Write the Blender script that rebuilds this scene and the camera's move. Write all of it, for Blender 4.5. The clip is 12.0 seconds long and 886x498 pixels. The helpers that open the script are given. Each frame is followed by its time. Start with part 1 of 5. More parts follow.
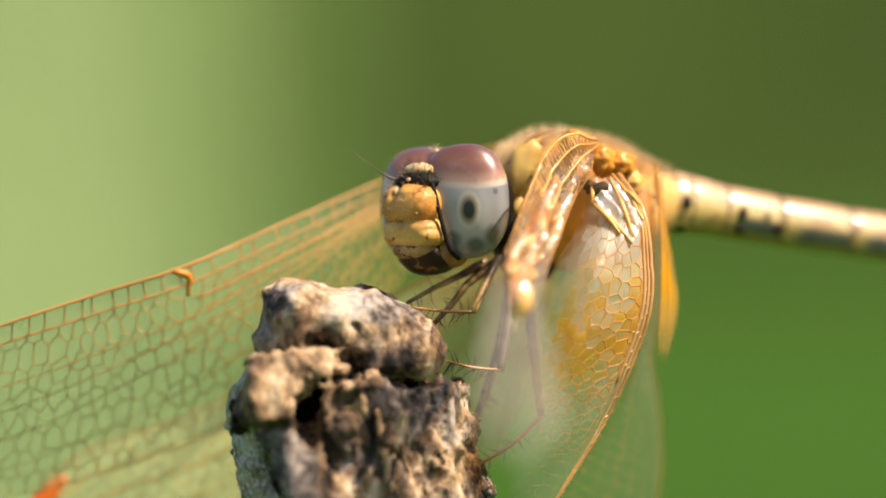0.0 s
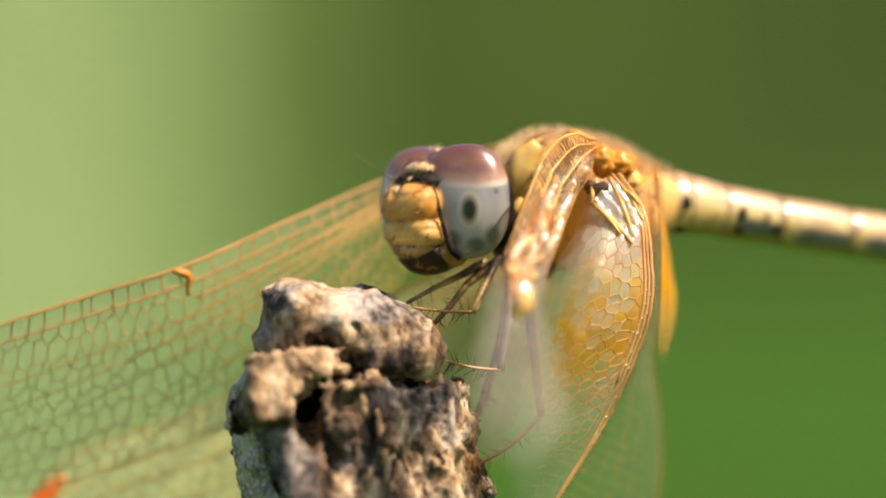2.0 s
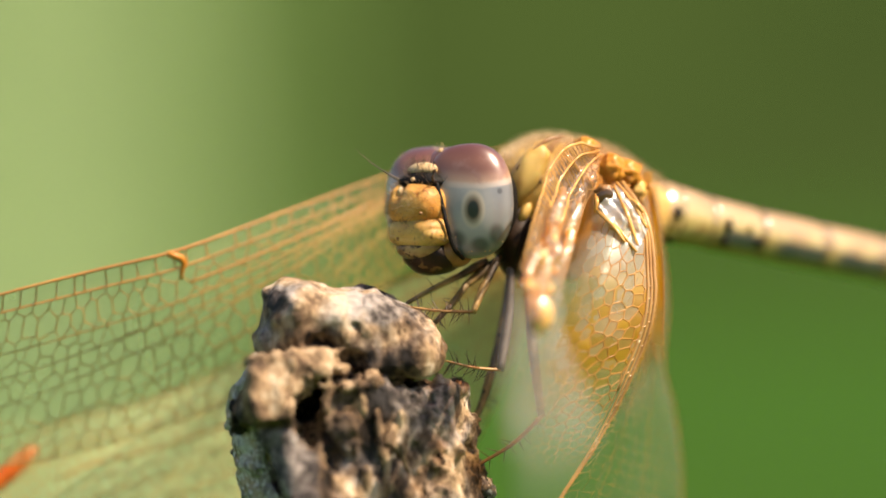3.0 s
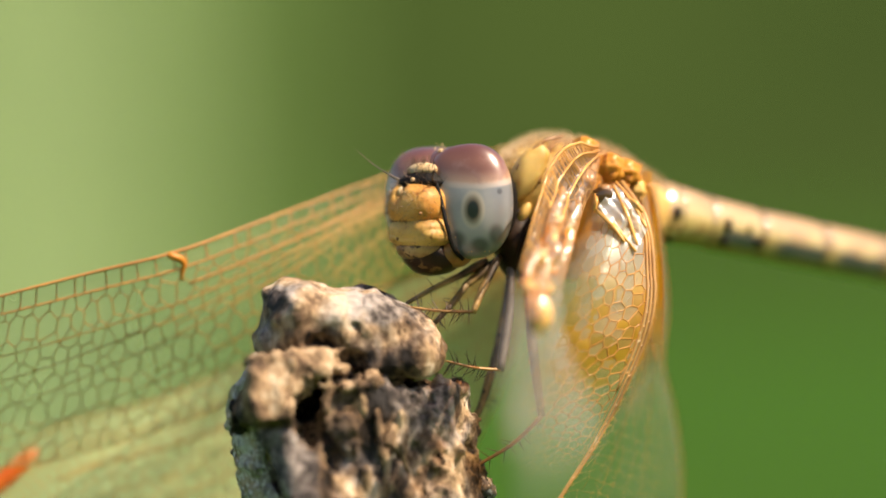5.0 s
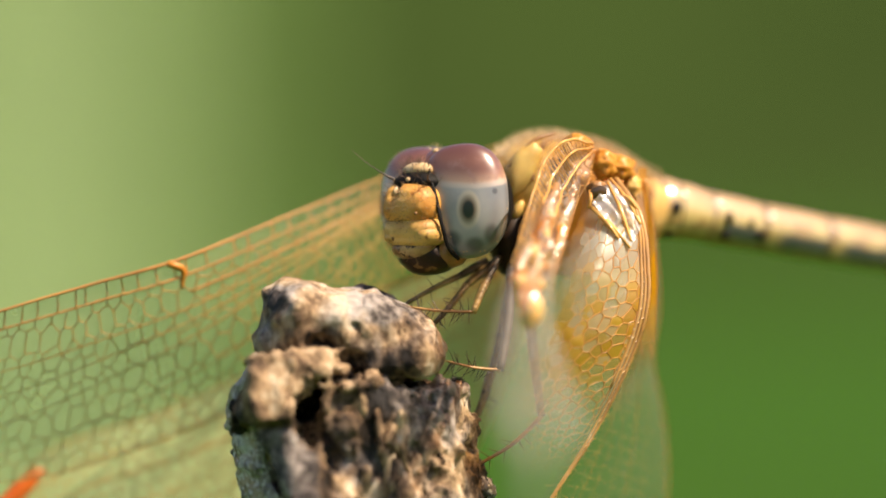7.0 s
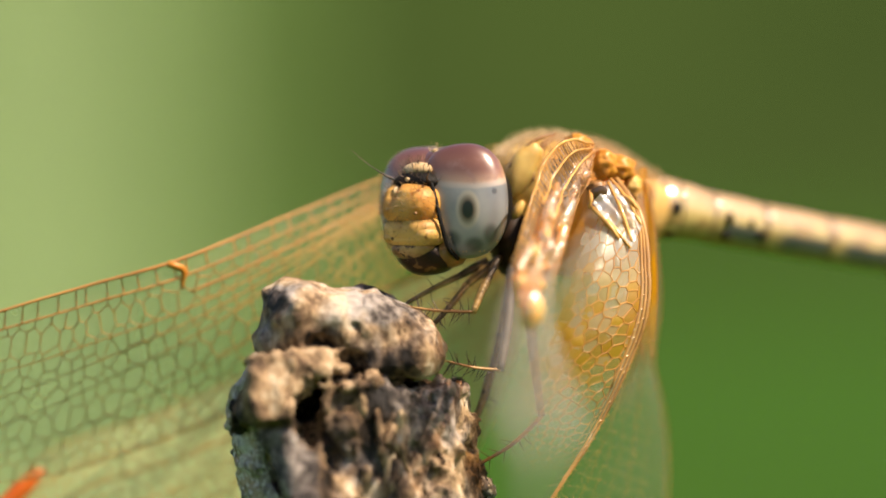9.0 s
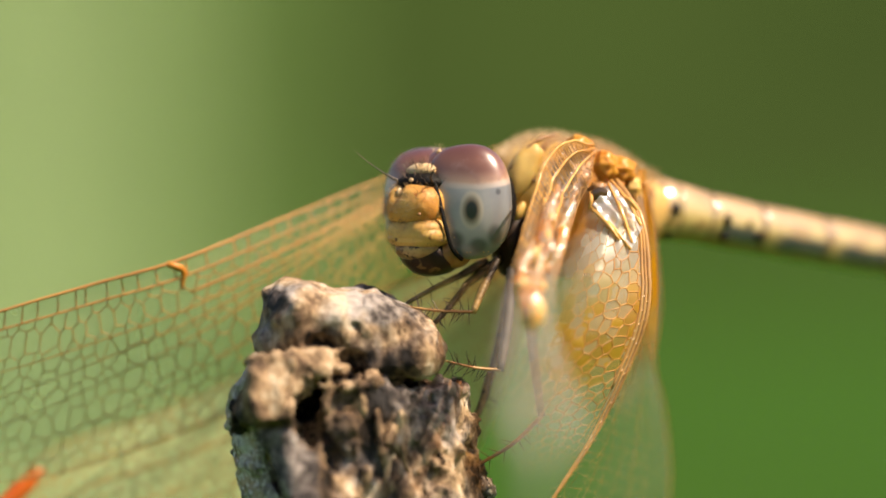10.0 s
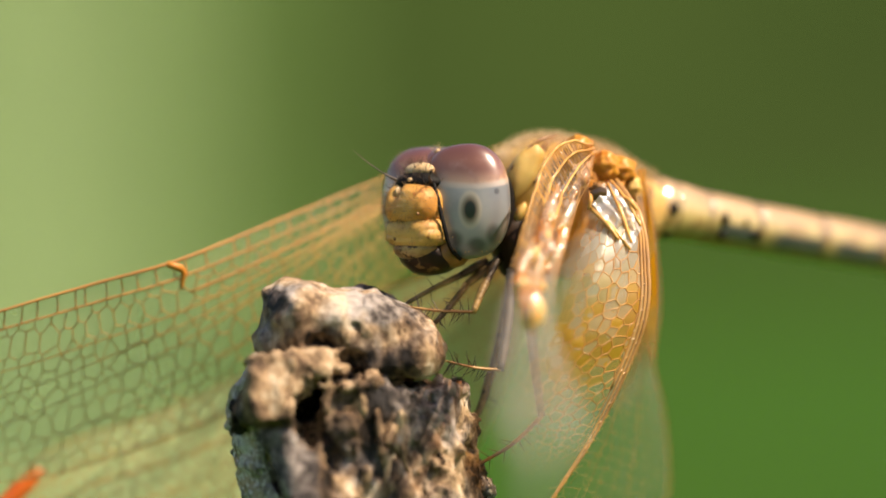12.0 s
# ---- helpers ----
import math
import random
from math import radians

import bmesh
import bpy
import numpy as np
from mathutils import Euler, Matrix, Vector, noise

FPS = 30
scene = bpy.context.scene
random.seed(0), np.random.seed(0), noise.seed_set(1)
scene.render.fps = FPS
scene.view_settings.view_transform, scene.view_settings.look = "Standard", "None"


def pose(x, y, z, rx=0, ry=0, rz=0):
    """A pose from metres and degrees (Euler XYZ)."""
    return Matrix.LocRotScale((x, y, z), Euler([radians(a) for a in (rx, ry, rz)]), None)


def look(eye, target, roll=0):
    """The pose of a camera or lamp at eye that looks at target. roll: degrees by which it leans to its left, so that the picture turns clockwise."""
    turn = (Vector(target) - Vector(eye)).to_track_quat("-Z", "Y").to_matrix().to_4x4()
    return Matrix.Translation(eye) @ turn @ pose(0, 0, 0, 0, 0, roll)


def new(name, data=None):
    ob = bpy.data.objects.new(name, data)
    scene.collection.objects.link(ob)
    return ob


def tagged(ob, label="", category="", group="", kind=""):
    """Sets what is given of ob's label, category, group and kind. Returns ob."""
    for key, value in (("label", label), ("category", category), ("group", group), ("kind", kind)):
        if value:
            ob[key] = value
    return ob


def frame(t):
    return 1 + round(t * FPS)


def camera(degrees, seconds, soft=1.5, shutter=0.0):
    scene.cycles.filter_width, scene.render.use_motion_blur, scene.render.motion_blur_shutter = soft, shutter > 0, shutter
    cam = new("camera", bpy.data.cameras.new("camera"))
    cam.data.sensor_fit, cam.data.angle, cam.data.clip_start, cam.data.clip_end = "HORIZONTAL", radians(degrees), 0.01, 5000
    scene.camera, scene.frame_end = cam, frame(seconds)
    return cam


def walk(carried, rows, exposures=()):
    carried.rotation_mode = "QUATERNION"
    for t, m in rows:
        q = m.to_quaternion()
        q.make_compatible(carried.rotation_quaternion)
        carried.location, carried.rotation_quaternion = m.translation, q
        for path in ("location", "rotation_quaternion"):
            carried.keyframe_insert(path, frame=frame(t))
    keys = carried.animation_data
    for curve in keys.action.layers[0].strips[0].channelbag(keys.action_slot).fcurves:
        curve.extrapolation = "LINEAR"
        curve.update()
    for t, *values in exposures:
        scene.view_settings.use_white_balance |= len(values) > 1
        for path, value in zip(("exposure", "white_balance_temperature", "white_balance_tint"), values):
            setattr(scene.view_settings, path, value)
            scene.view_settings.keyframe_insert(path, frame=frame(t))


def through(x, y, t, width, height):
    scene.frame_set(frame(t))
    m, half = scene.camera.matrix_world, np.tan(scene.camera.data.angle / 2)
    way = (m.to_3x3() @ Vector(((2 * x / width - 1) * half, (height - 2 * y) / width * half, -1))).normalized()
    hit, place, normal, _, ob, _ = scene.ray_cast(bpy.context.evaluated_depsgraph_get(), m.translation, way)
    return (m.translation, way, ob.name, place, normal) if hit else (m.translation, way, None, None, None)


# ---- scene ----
cam = camera(10.0, 12.0, soft=1.8, shutter=1.5)
cam.data.dof.use_dof = True
cam.data.dof.focus_distance = 0.1985
cam.data.dof.aperture_fstop = 19.0
HEIGHT = 0.8  # of the lens over the ground
walk(cam, [(0.0, look((0, -0.2, HEIGHT), (0, 0, HEIGHT))), (12.0, look((0, -0.2, HEIGHT), (0, 0, HEIGHT)))],
     exposures=[(0.0, 0.96, 7300, 16), (2.5, 0.92, 7300, 16), (5.5, 0.89, 7300, 16), (8.0, 0.85, 7300, 16), (12.0, 0.78, 7300, 16)])

# ---- daylight ----
SUN = Vector((0.56, -0.23, 0.80)).normalized()  # the way to the sun
world = bpy.data.worlds.new("daylight")
scene.world = world
world.use_nodes = True
sky = world.node_tree.nodes.new("ShaderNodeTexSky")
sky.sky_type, sky.sun_disc = "NISHITA", False
sky.sun_elevation = math.asin(SUN.z)
sky.sun_rotation = math.atan2(SUN.x, SUN.y)
world.node_tree.links.new(sky.outputs[0], world.node_tree.nodes["Background"].inputs[0])
world.node_tree.nodes["Background"].inputs[1].default_value = 0.09
sun = new("sun", bpy.data.lights.new("sun", "SUN"))
sun.data.energy, sun.data.angle, sun.data.color = 4.6, radians(0.6), (1.0, 0.91, 0.76)
sun.matrix_world = look(SUN, (0, 0, 0))

# ---- materials ----
MM = 0.001


def node(nt, kind, settings=(), **given):
    """A node whose inputs are set or linked by name ('_' for a space)."""
    n = nt.nodes.new(kind)
    for key, value in given.items():
        key = int(key[2:]) if key.startswith("in") and key[2:].isdigit() else key.replace("_", " ")
        if isinstance(value, bpy.types.NodeSocket):
            nt.links.new(value, n.inputs[key])
        else:
            n.inputs[key].default_value = value
    return n


def calc(nt, op, a, b=0.0, c=0.0):
    n = node(nt, "ShaderNodeMath", in0=a, in1=b, in2=c)
    n.operation = op
    return n.outputs[0]


def smooth(nt, x, lo, hi):
    """0 below lo, 1 above hi."""
    n = node(nt, "ShaderNodeMapRange", in0=x, in1=lo, in2=hi, in3=0.0, in4=1.0)
    n.interpolation_type = "SMOOTHSTEP"
    return n.outputs[0]


def mix(nt, f, a, b):
    n = nt.nodes.new("ShaderNodeMix")
    n.data_type = "RGBA"
    for i, v in ((0, f), (6, a), (7, b)):
        if isinstance(v, bpy.types.NodeSocket):
            nt.links.new(v, n.inputs[i])
        else:
            n.inputs[i].default_value = v if i == 0 else (*v, 1.0) if len(v) == 3 else v
    return n.outputs[2]


def blank(name):
    m = bpy.data.materials.new(name)
    m.use_nodes = True
    nt = m.node_tree
    return m, nt, nt.nodes["Principled BSDF"]


def place(nt):
    return nt.nodes.new("ShaderNodeTexCoord").outputs["Object"]


def grain(nt, scale, detail=3.0, rough=0.55, vector=None):
    return node(nt, "ShaderNodeTexNoise", Vector=vector or place(nt), Scale=scale, Detail=detail, Roughness=rough).outputs[0]


def bump(nt, bsdf, height, strength, distance):
    b = node(nt, "ShaderNodeBump", Height=height, Strength=strength, Distance=distance)
    nt.links.new(b.outputs[0], bsdf.inputs["Normal"])


def cuticle(name, base, second, freckle=None, rough=0.35, scale=900.0, sss=0.0, freckles=0.62, coat=0.0, relief=0.4, shine=0.5):
    """Insect shell: two tones that run into one another, freckles and a fine relief."""
    m, nt, b = blank(name)
    c = mix(nt, smooth(nt, grain(nt, scale), 0.35, 0.65), base, second)
    if freckle:
        c = mix(nt, smooth(nt, grain(nt, scale * 2.7, 2.0), freckles, freckles + 0.08), c, freckle)
    nt.links.new(c, b.inputs["Base Color"])
    b.inputs["Roughness"].default_value = rough
    b.inputs["Coat Weight"].default_value = coat
    b.inputs["Specular IOR Level"].default_value = shine
    b.inputs["Subsurface Weight"].default_value = sss
    b.inputs["Subsurface Radius"].default_value = (0.0006, 0.0003, 0.0001)
    b.inputs["Subsurface Scale"].default_value = 1.0
    bump(nt, b, grain(nt, scale * 6, 4.0), relief, 0.00004)
    return m


def thorax_material():
    """Yellow in front, orange between the wings, brown blotches."""
    m, nt, b = blank("yellow_orange_thorax")
    p = node(nt, "ShaderNodeSeparateXYZ", Vector=place(nt))
    c = mix(nt, smooth(nt, grain(nt, 500.0), 0.35, 0.65), (0.72, 0.46, 0.11), (0.58, 0.31, 0.05))
    back = calc(nt, "ADD", p.outputs[0], calc(nt, "MULTIPLY_ADD", grain(nt, 450.0), 0.003, -0.0015))
    c = mix(nt, smooth(nt, back, -0.0026, -0.0006), c, (0.60, 0.25, 0.035))
    c = mix(nt, calc(nt, "MULTIPLY", smooth(nt, back, 0.0012, 0.0028), 0.8), c, (0.66, 0.42, 0.14))
    c = mix(nt, smooth(nt, grain(nt, 1300.0, 2.0), 0.64, 0.74), c, (0.40, 0.18, 0.04))
    nt.links.new(c, b.inputs["Base Color"])
    b.inputs["Roughness"].default_value = 0.42
    bump(nt, b, grain(nt, 5000.0, 4.0), 0.5, 0.00005)
    return m


def eye_material(name, spots):
    """Brown cap over a grey lower half, a pale line between them; spots: (x, z, half width, half height, strength) in mm."""
    m, nt, b = blank(name)
    p = node(nt, "ShaderNodeSeparateXYZ", Vector=place(nt))
    x, z = calc(nt, "MULTIPLY", p.outputs[0], 1000.0), calc(nt, "MULTIPLY", p.outputs[2], 1000.0)
    wob = calc(nt, "MULTIPLY_ADD", grain(nt, 900.0), 0.16, -0.08)
    zz = calc(nt, "ADD", calc(nt, "ADD", z, wob), calc(nt, "MULTIPLY", calc(nt, "MULTIPLY", x, x), -0.09))
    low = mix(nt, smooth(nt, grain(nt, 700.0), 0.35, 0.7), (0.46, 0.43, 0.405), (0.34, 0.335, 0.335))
    # lower half darker and bluer towards the bottom and the right
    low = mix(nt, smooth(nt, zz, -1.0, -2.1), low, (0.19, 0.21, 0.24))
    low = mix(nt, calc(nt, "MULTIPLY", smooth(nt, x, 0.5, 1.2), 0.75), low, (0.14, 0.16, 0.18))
    for sx, sz, w, h, k in spots:
        dx = calc(nt, "DIVIDE", calc(nt, "SUBTRACT", x, sx), w)
        dz = calc(nt, "DIVIDE", calc(nt, "SUBTRACT", z, sz), h)
        d = calc(nt, "SQRT", calc(nt, "ADD", calc(nt, "MULTIPLY", dx, dx), calc(nt, "MULTIPLY", dz, dz)))
        if k == 1.0:
            low = mix(nt, calc(nt, "MULTIPLY", smooth(nt, d, 2.6, 1.8), 0.8), low, (0.74, 0.62, 0.46))
            low = mix(nt, calc(nt, "MULTIPLY", smooth(nt, d, 2.3, 1.0), 0.92), low, (0.13, 0.075, 0.04))
            low = mix(nt, smooth(nt, d, 1.25, 0.8), low, (0.002, 0.002, 0.002))
        else:
            low = mix(nt, calc(nt, "MULTIPLY", smooth(nt, d, 1.2, 0.4), k), low, (0.055, 0.055, 0.062))
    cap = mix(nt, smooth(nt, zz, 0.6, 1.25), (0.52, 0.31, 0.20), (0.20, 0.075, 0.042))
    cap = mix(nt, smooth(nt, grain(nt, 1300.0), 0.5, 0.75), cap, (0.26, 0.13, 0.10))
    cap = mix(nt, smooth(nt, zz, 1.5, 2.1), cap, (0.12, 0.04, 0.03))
    c = mix(nt, smooth(nt, zz, 0.55, 0.68), low, cap)
    line = calc(nt, "SUBTRACT", smooth(nt, zz, 0.42, 0.54), smooth(nt, zz, 0.6, 0.8))
    c = mix(nt, calc(nt, "MULTIPLY", line, 0.7), c, (0.62, 0.5, 0.42))
    nt.links.new(c, b.inputs["Base Color"])
    b.inputs["Roughness"].default_value = 0.27
    b.inputs["Specular IOR Level"].default_value = 0.2
    b.inputs["Coat Weight"].default_value = 1.0
    b.inputs["Coat IOR"].default_value = 1.75
    b.inputs["Coat Roughness"].default_value = 0.34
    facets = node(nt, "ShaderNodeTexVoronoi", Vector=place(nt), Scale=26000.0).outputs[0]
    bump(nt, b, facets, 0.12, 0.00002)
    return m


def membrane_material(name, haze, milk, amber, rough=0.16, gloss=0.7, cells=1500.0):
    """Clear wing skin: mostly see-through, a little milky, glossy, amber where the attribute 'amber' says."""
    m, nt, b = blank(name)
    nt.nodes.remove(b)
    a = nt.nodes.new("ShaderNodeAttribute")
    a.attribute_name = "amber"
    stain = calc(nt, "MULTIPLY", a.outputs["Fac"], smooth(nt, grain(nt, 500.0), 0.2, 0.6))
    clear = node(nt, "ShaderNodeBsdfTransparent", Color=mix(nt, stain, (0.97, 0.975, 0.95), amber))
    tone = mix(nt, stain, milk, amber)
    body = node(nt, "ShaderNodeMixShader", in0=0.5, in1=node(nt, "ShaderNodeBsdfDiffuse", Color=tone).outputs[0],
                in2=node(nt, "ShaderNodeBsdfTranslucent", Color=tone).outputs[0])
    k = nt.nodes.new("ShaderNodeAttribute")
    k.attribute_name = "milk"
    veil = calc(nt, "MULTIPLY_ADD", stain, 0.55, calc(nt, "MULTIPLY", k.outputs["Fac"], haze))
    veil = calc(nt, "MULTIPLY", veil, calc(nt, "MULTIPLY_ADD", grain(nt, 350.0), 0.9, 0.55))
    s = node(nt, "ShaderNodeMixShader", in0=veil, in1=clear.outputs[0], in2=body.outputs[0])
    v = node(nt, "ShaderNodeTexVoronoi", Vector=place(nt), Scale=cells)
    bm_ = node(nt, "ShaderNodeBump", Height=calc(nt, "ADD", v.outputs[0], grain(nt, 600.0)), Strength=0.5, Distance=0.00012)
    shine = node(nt, "ShaderNodeBsdfGlossy", Color=(1, 0.98, 0.94, 1), Roughness=rough, Normal=bm_.outputs[0])
    s = node(nt, "ShaderNodeMixShader", in0=calc(nt, "MULTIPLY", calc(nt, "MINIMUM", k.outputs["Fac"], 1.0), gloss), in1=s.outputs[0], in2=shine.outputs[0])
    nt.links.new(s.outputs[0], nt.nodes["Material Output"].inputs[0])
    return m


def wood_material(name, pale, mid, dark, rough=0.85, speck=0.0, share=0.5):
    """Weathered dead wood: bleached, grey and brown fibres with dark stains; share: how much of it is bleached."""
    m, nt, b = blank(name)
    st = node(nt, "ShaderNodeMapping", Vector=place(nt))
    st.inputs["Scale"].default_value = (1.0, 1.0, 0.5)
    st = st.outputs[0]
    big, fine = grain(nt, 240.0, 4.0, 0.6, st), grain(nt, 1900.0, 6.0, 0.7, st)
    warm = mix(nt, smooth(nt, grain(nt, 520.0, 3.0), 0.4, 0.6), pale, tuple(a * b_ for a, b_ in zip(pale, (0.86, 0.70, 0.50))))
    c = mix(nt, smooth(nt, big, share - 0.06, share + 0.10), warm, mid)
    c = mix(nt, smooth(nt, grain(nt, 610.0, 5.0, 0.65, st), 0.54, 0.63), c, dark)
    c = mix(nt, calc(nt, "MULTIPLY", smooth(nt, fine, 0.48, 0.62), 0.75), c, dark)
    c = mix(nt, calc(nt, "MULTIPLY", smooth(nt, grain(nt, 620.0, 4.0), 0.52, 0.60), 0.5), c, (0.25, 0.22, 0.22))
    c = mix(nt, calc(nt, "MULTIPLY", smooth(nt, grain(nt, 2600.0, 3.0), 0.60, 0.70), 0.7), c, (0.66, 0.55, 0.42))
    if speck:
        c = mix(nt, calc(nt, "MULTIPLY", smooth(nt, grain(nt, 5200.0, 2.0), 0.52, 0.6), speck), c, (0.74, 0.70, 0.66))
    nt.links.new(c, b.inputs["Base Color"])
    b.inputs["Roughness"].default_value = rough
    b.inputs["Specular IOR Level"].default_value = 0.25
    bump(nt, b, calc(nt, "ADD", fine, grain(nt, 4500.0, 4.0, 0.6)), 0.9, 0.0002)
    return m


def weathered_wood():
    """Dead wood: one attribute runs from dark brown over tan to bleached cream, with light and shade painted in as
    well; 'grey' turns it to silver-grey.
    """
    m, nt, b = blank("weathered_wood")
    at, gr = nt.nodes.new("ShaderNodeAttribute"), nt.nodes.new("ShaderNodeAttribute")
    at.attribute_name, gr.attribute_name = "bleach_and_light", "grey"
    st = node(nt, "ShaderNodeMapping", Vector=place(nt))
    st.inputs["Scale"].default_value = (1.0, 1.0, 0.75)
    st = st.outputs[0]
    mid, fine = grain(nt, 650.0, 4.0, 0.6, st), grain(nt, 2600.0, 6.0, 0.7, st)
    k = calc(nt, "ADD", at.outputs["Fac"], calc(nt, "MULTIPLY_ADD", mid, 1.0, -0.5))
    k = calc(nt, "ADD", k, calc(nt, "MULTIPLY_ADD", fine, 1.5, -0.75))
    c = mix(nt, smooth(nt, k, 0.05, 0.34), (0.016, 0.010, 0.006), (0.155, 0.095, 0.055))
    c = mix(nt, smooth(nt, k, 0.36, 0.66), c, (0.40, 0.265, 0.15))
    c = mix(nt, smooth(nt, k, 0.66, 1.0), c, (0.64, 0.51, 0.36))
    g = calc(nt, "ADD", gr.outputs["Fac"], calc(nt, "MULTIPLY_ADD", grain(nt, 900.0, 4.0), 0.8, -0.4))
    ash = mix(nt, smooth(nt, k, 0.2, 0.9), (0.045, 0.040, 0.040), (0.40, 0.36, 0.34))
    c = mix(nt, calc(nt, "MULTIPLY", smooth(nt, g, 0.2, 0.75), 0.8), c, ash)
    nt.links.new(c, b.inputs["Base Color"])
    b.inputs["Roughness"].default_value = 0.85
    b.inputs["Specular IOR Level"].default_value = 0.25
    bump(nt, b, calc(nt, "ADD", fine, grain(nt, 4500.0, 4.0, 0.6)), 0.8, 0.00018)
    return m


def abdomen_material(name):
    """Straw-coloured rings; 'along' (0 to 1 in each ring) and 'round' (0 on the back, 1 below) place the dark marks."""
    m, nt, b = blank(name)
    al, ro = nt.nodes.new("ShaderNodeAttribute"), nt.nodes.new("ShaderNodeAttribute")
    al.attribute_name, ro.attribute_name = "along", "round"
    a, r = al.outputs["Fac"], ro.outputs["Fac"]
    wob = calc(nt, "MULTIPLY_ADD", grain(nt, 900.0), 0.24, -0.12)
    r2 = calc(nt, "ADD", r, wob)
    c = mix(nt, smooth(nt, r2, 0.15, 0.45), (0.46, 0.27, 0.10), (0.58, 0.41, 0.15))
    c = mix(nt, smooth(nt, grain(nt, 1100.0), 0.45, 0.65), c, (0.40, 0.23, 0.08))
    band = calc(nt, "MULTIPLY", smooth(nt, r2, 0.50, 0.60), smooth(nt, r2, 0.90, 0.80))
    mk = nt.nodes.new("ShaderNodeAttribute")
    mk.attribute_name = "mark"
    band = calc(nt, "MULTIPLY", calc(nt, "MULTIPLY", band, mk.outputs["Fac"]), smooth(nt, calc(nt, "ADD", a, wob), 0.08, 0.34))
    c = mix(nt, calc(nt, "MULTIPLY", band, 0.93), c, (0.045, 0.05, 0.07))
    ring = calc(nt, "MAXIMUM", smooth(nt, a, 0.90, 0.98), smooth(nt, a, 0.06, 0.02))
    c = mix(nt, calc(nt, "MULTIPLY", ring, 0.8), c, (0.15, 0.075, 0.025))
    c = mix(nt, smooth(nt, r2, 0.82, 0.95), c, (0.28, 0.13, 0.045))
    nt.links.new(c, b.inputs["Base Color"])
    b.inputs["Roughness"].default_value = 0.40
    b.inputs["Coat Weight"].default_value = 1.0
    b.inputs["Coat IOR"].default_value = 2.0
    b.inputs["Coat Roughness"].default_value = 0.2
    bump(nt, b, calc(nt, "ADD", grain(nt, 6000.0), calc(nt, "MULTIPLY", grain(nt, 900.0), 2.0)), 0.4, 0.00006)
    return m


def cell_material():
    """The small domed panes of the wing: pale to amber from pane to pane, glossy, half see-through."""
    m, nt, b = blank("domed_wing_panes")
    nt.nodes.remove(b)
    a = nt.nodes.new("ShaderNodeAttribute")
    a.attribute_name = "amber"
    isl = nt.nodes.new("ShaderNodeObjectInfo").outputs["Random"]
    k = nt.nodes.new("ShaderNodeAttribute")
    k.attribute_name = "milk"
    f = calc(nt, "MINIMUM", calc(nt, "MULTIPLY", a.outputs["Fac"], calc(nt, "MULTIPLY_ADD", isl, 1.0, 0.9)), 1.0)
    tone = mix(nt, f, (0.84, 0.85, 0.78), (0.92, 0.56, 0.08))
    body = node(nt, "ShaderNodeMixShader", in0=0.5, in1=node(nt, "ShaderNodeBsdfDiffuse", Color=tone).outputs[0],
                in2=node(nt, "ShaderNodeBsdfTranslucent", Color=tone).outputs[0])
    clear = node(nt, "ShaderNodeBsdfTransparent", Color=mix(nt, f, (0.98, 0.98, 0.96), (0.97, 0.72, 0.22)))
    # paler panes get extra body: silvery sky reflection painted into their milky skin
    s = node(nt, "ShaderNodeMixShader", in0=calc(nt, "MULTIPLY", k.outputs["Fac"], calc(nt, "ADD", calc(nt, "MULTIPLY_ADD", isl, 0.36, 0.16), calc(nt, "MULTIPLY", calc(nt, "SUBTRACT", 1.0, f), 0.14))), in1=clear.outputs[0], in2=body.outputs[0])
    shine = node(nt, "ShaderNodeBsdfGlossy", Color=(1, 0.99, 0.97, 1), Roughness=0.32)
    s = node(nt, "ShaderNodeMixShader", in0=calc(nt, "MULTIPLY", k.outputs["Fac"], 0.035), in1=s.outputs[0], in2=shine.outputs[0])
    nt.links.new(s.outputs[0], nt.nodes["Material Output"].inputs[0])
    return m


def leaf_material(name, a, b_, scale, through=0.35):
    m, nt, b = blank(name)
    nt.nodes.remove(b)
    isl = nt.nodes.new("ShaderNodeNewGeometry").outputs["Random Per Island"]
    c = mix(nt, isl, a, b_)
    c = mix(nt, calc(nt, "MULTIPLY", grain(nt, scale), 0.4), c, b_)
    s = node(nt, "ShaderNodeMixShader", in0=through, in1=node(nt, "ShaderNodeBsdfDiffuse", Color=c).outputs[0],
             in2=node(nt, "ShaderNodeBsdfTranslucent", Color=c).outputs[0])
    nt.links.new(s.outputs[0], nt.nodes["Material Output"].inputs[0])
    return m


def grass_material():
    m, nt, b = blank("meadow_grass")
    c = mix(nt, smooth(nt, grain(nt, 0.6, 4.0), 0.35, 0.65), (0.023, 0.088, 0.004), (0.028, 0.082, 0.005))
    c = mix(nt, calc(nt, "MULTIPLY", grain(nt, 40.0, 3.0), 0.35), c, (0.025, 0.055, 0.006))
    nt.links.new(c, b.inputs["Base Color"])
    b.inputs["Roughness"].default_value = 0.9
    b.inputs["Specular IOR Level"].default_value = 0.1
    bump(nt, b, grain(nt, 60.0, 4.0), 0.6, 0.02)
    return m


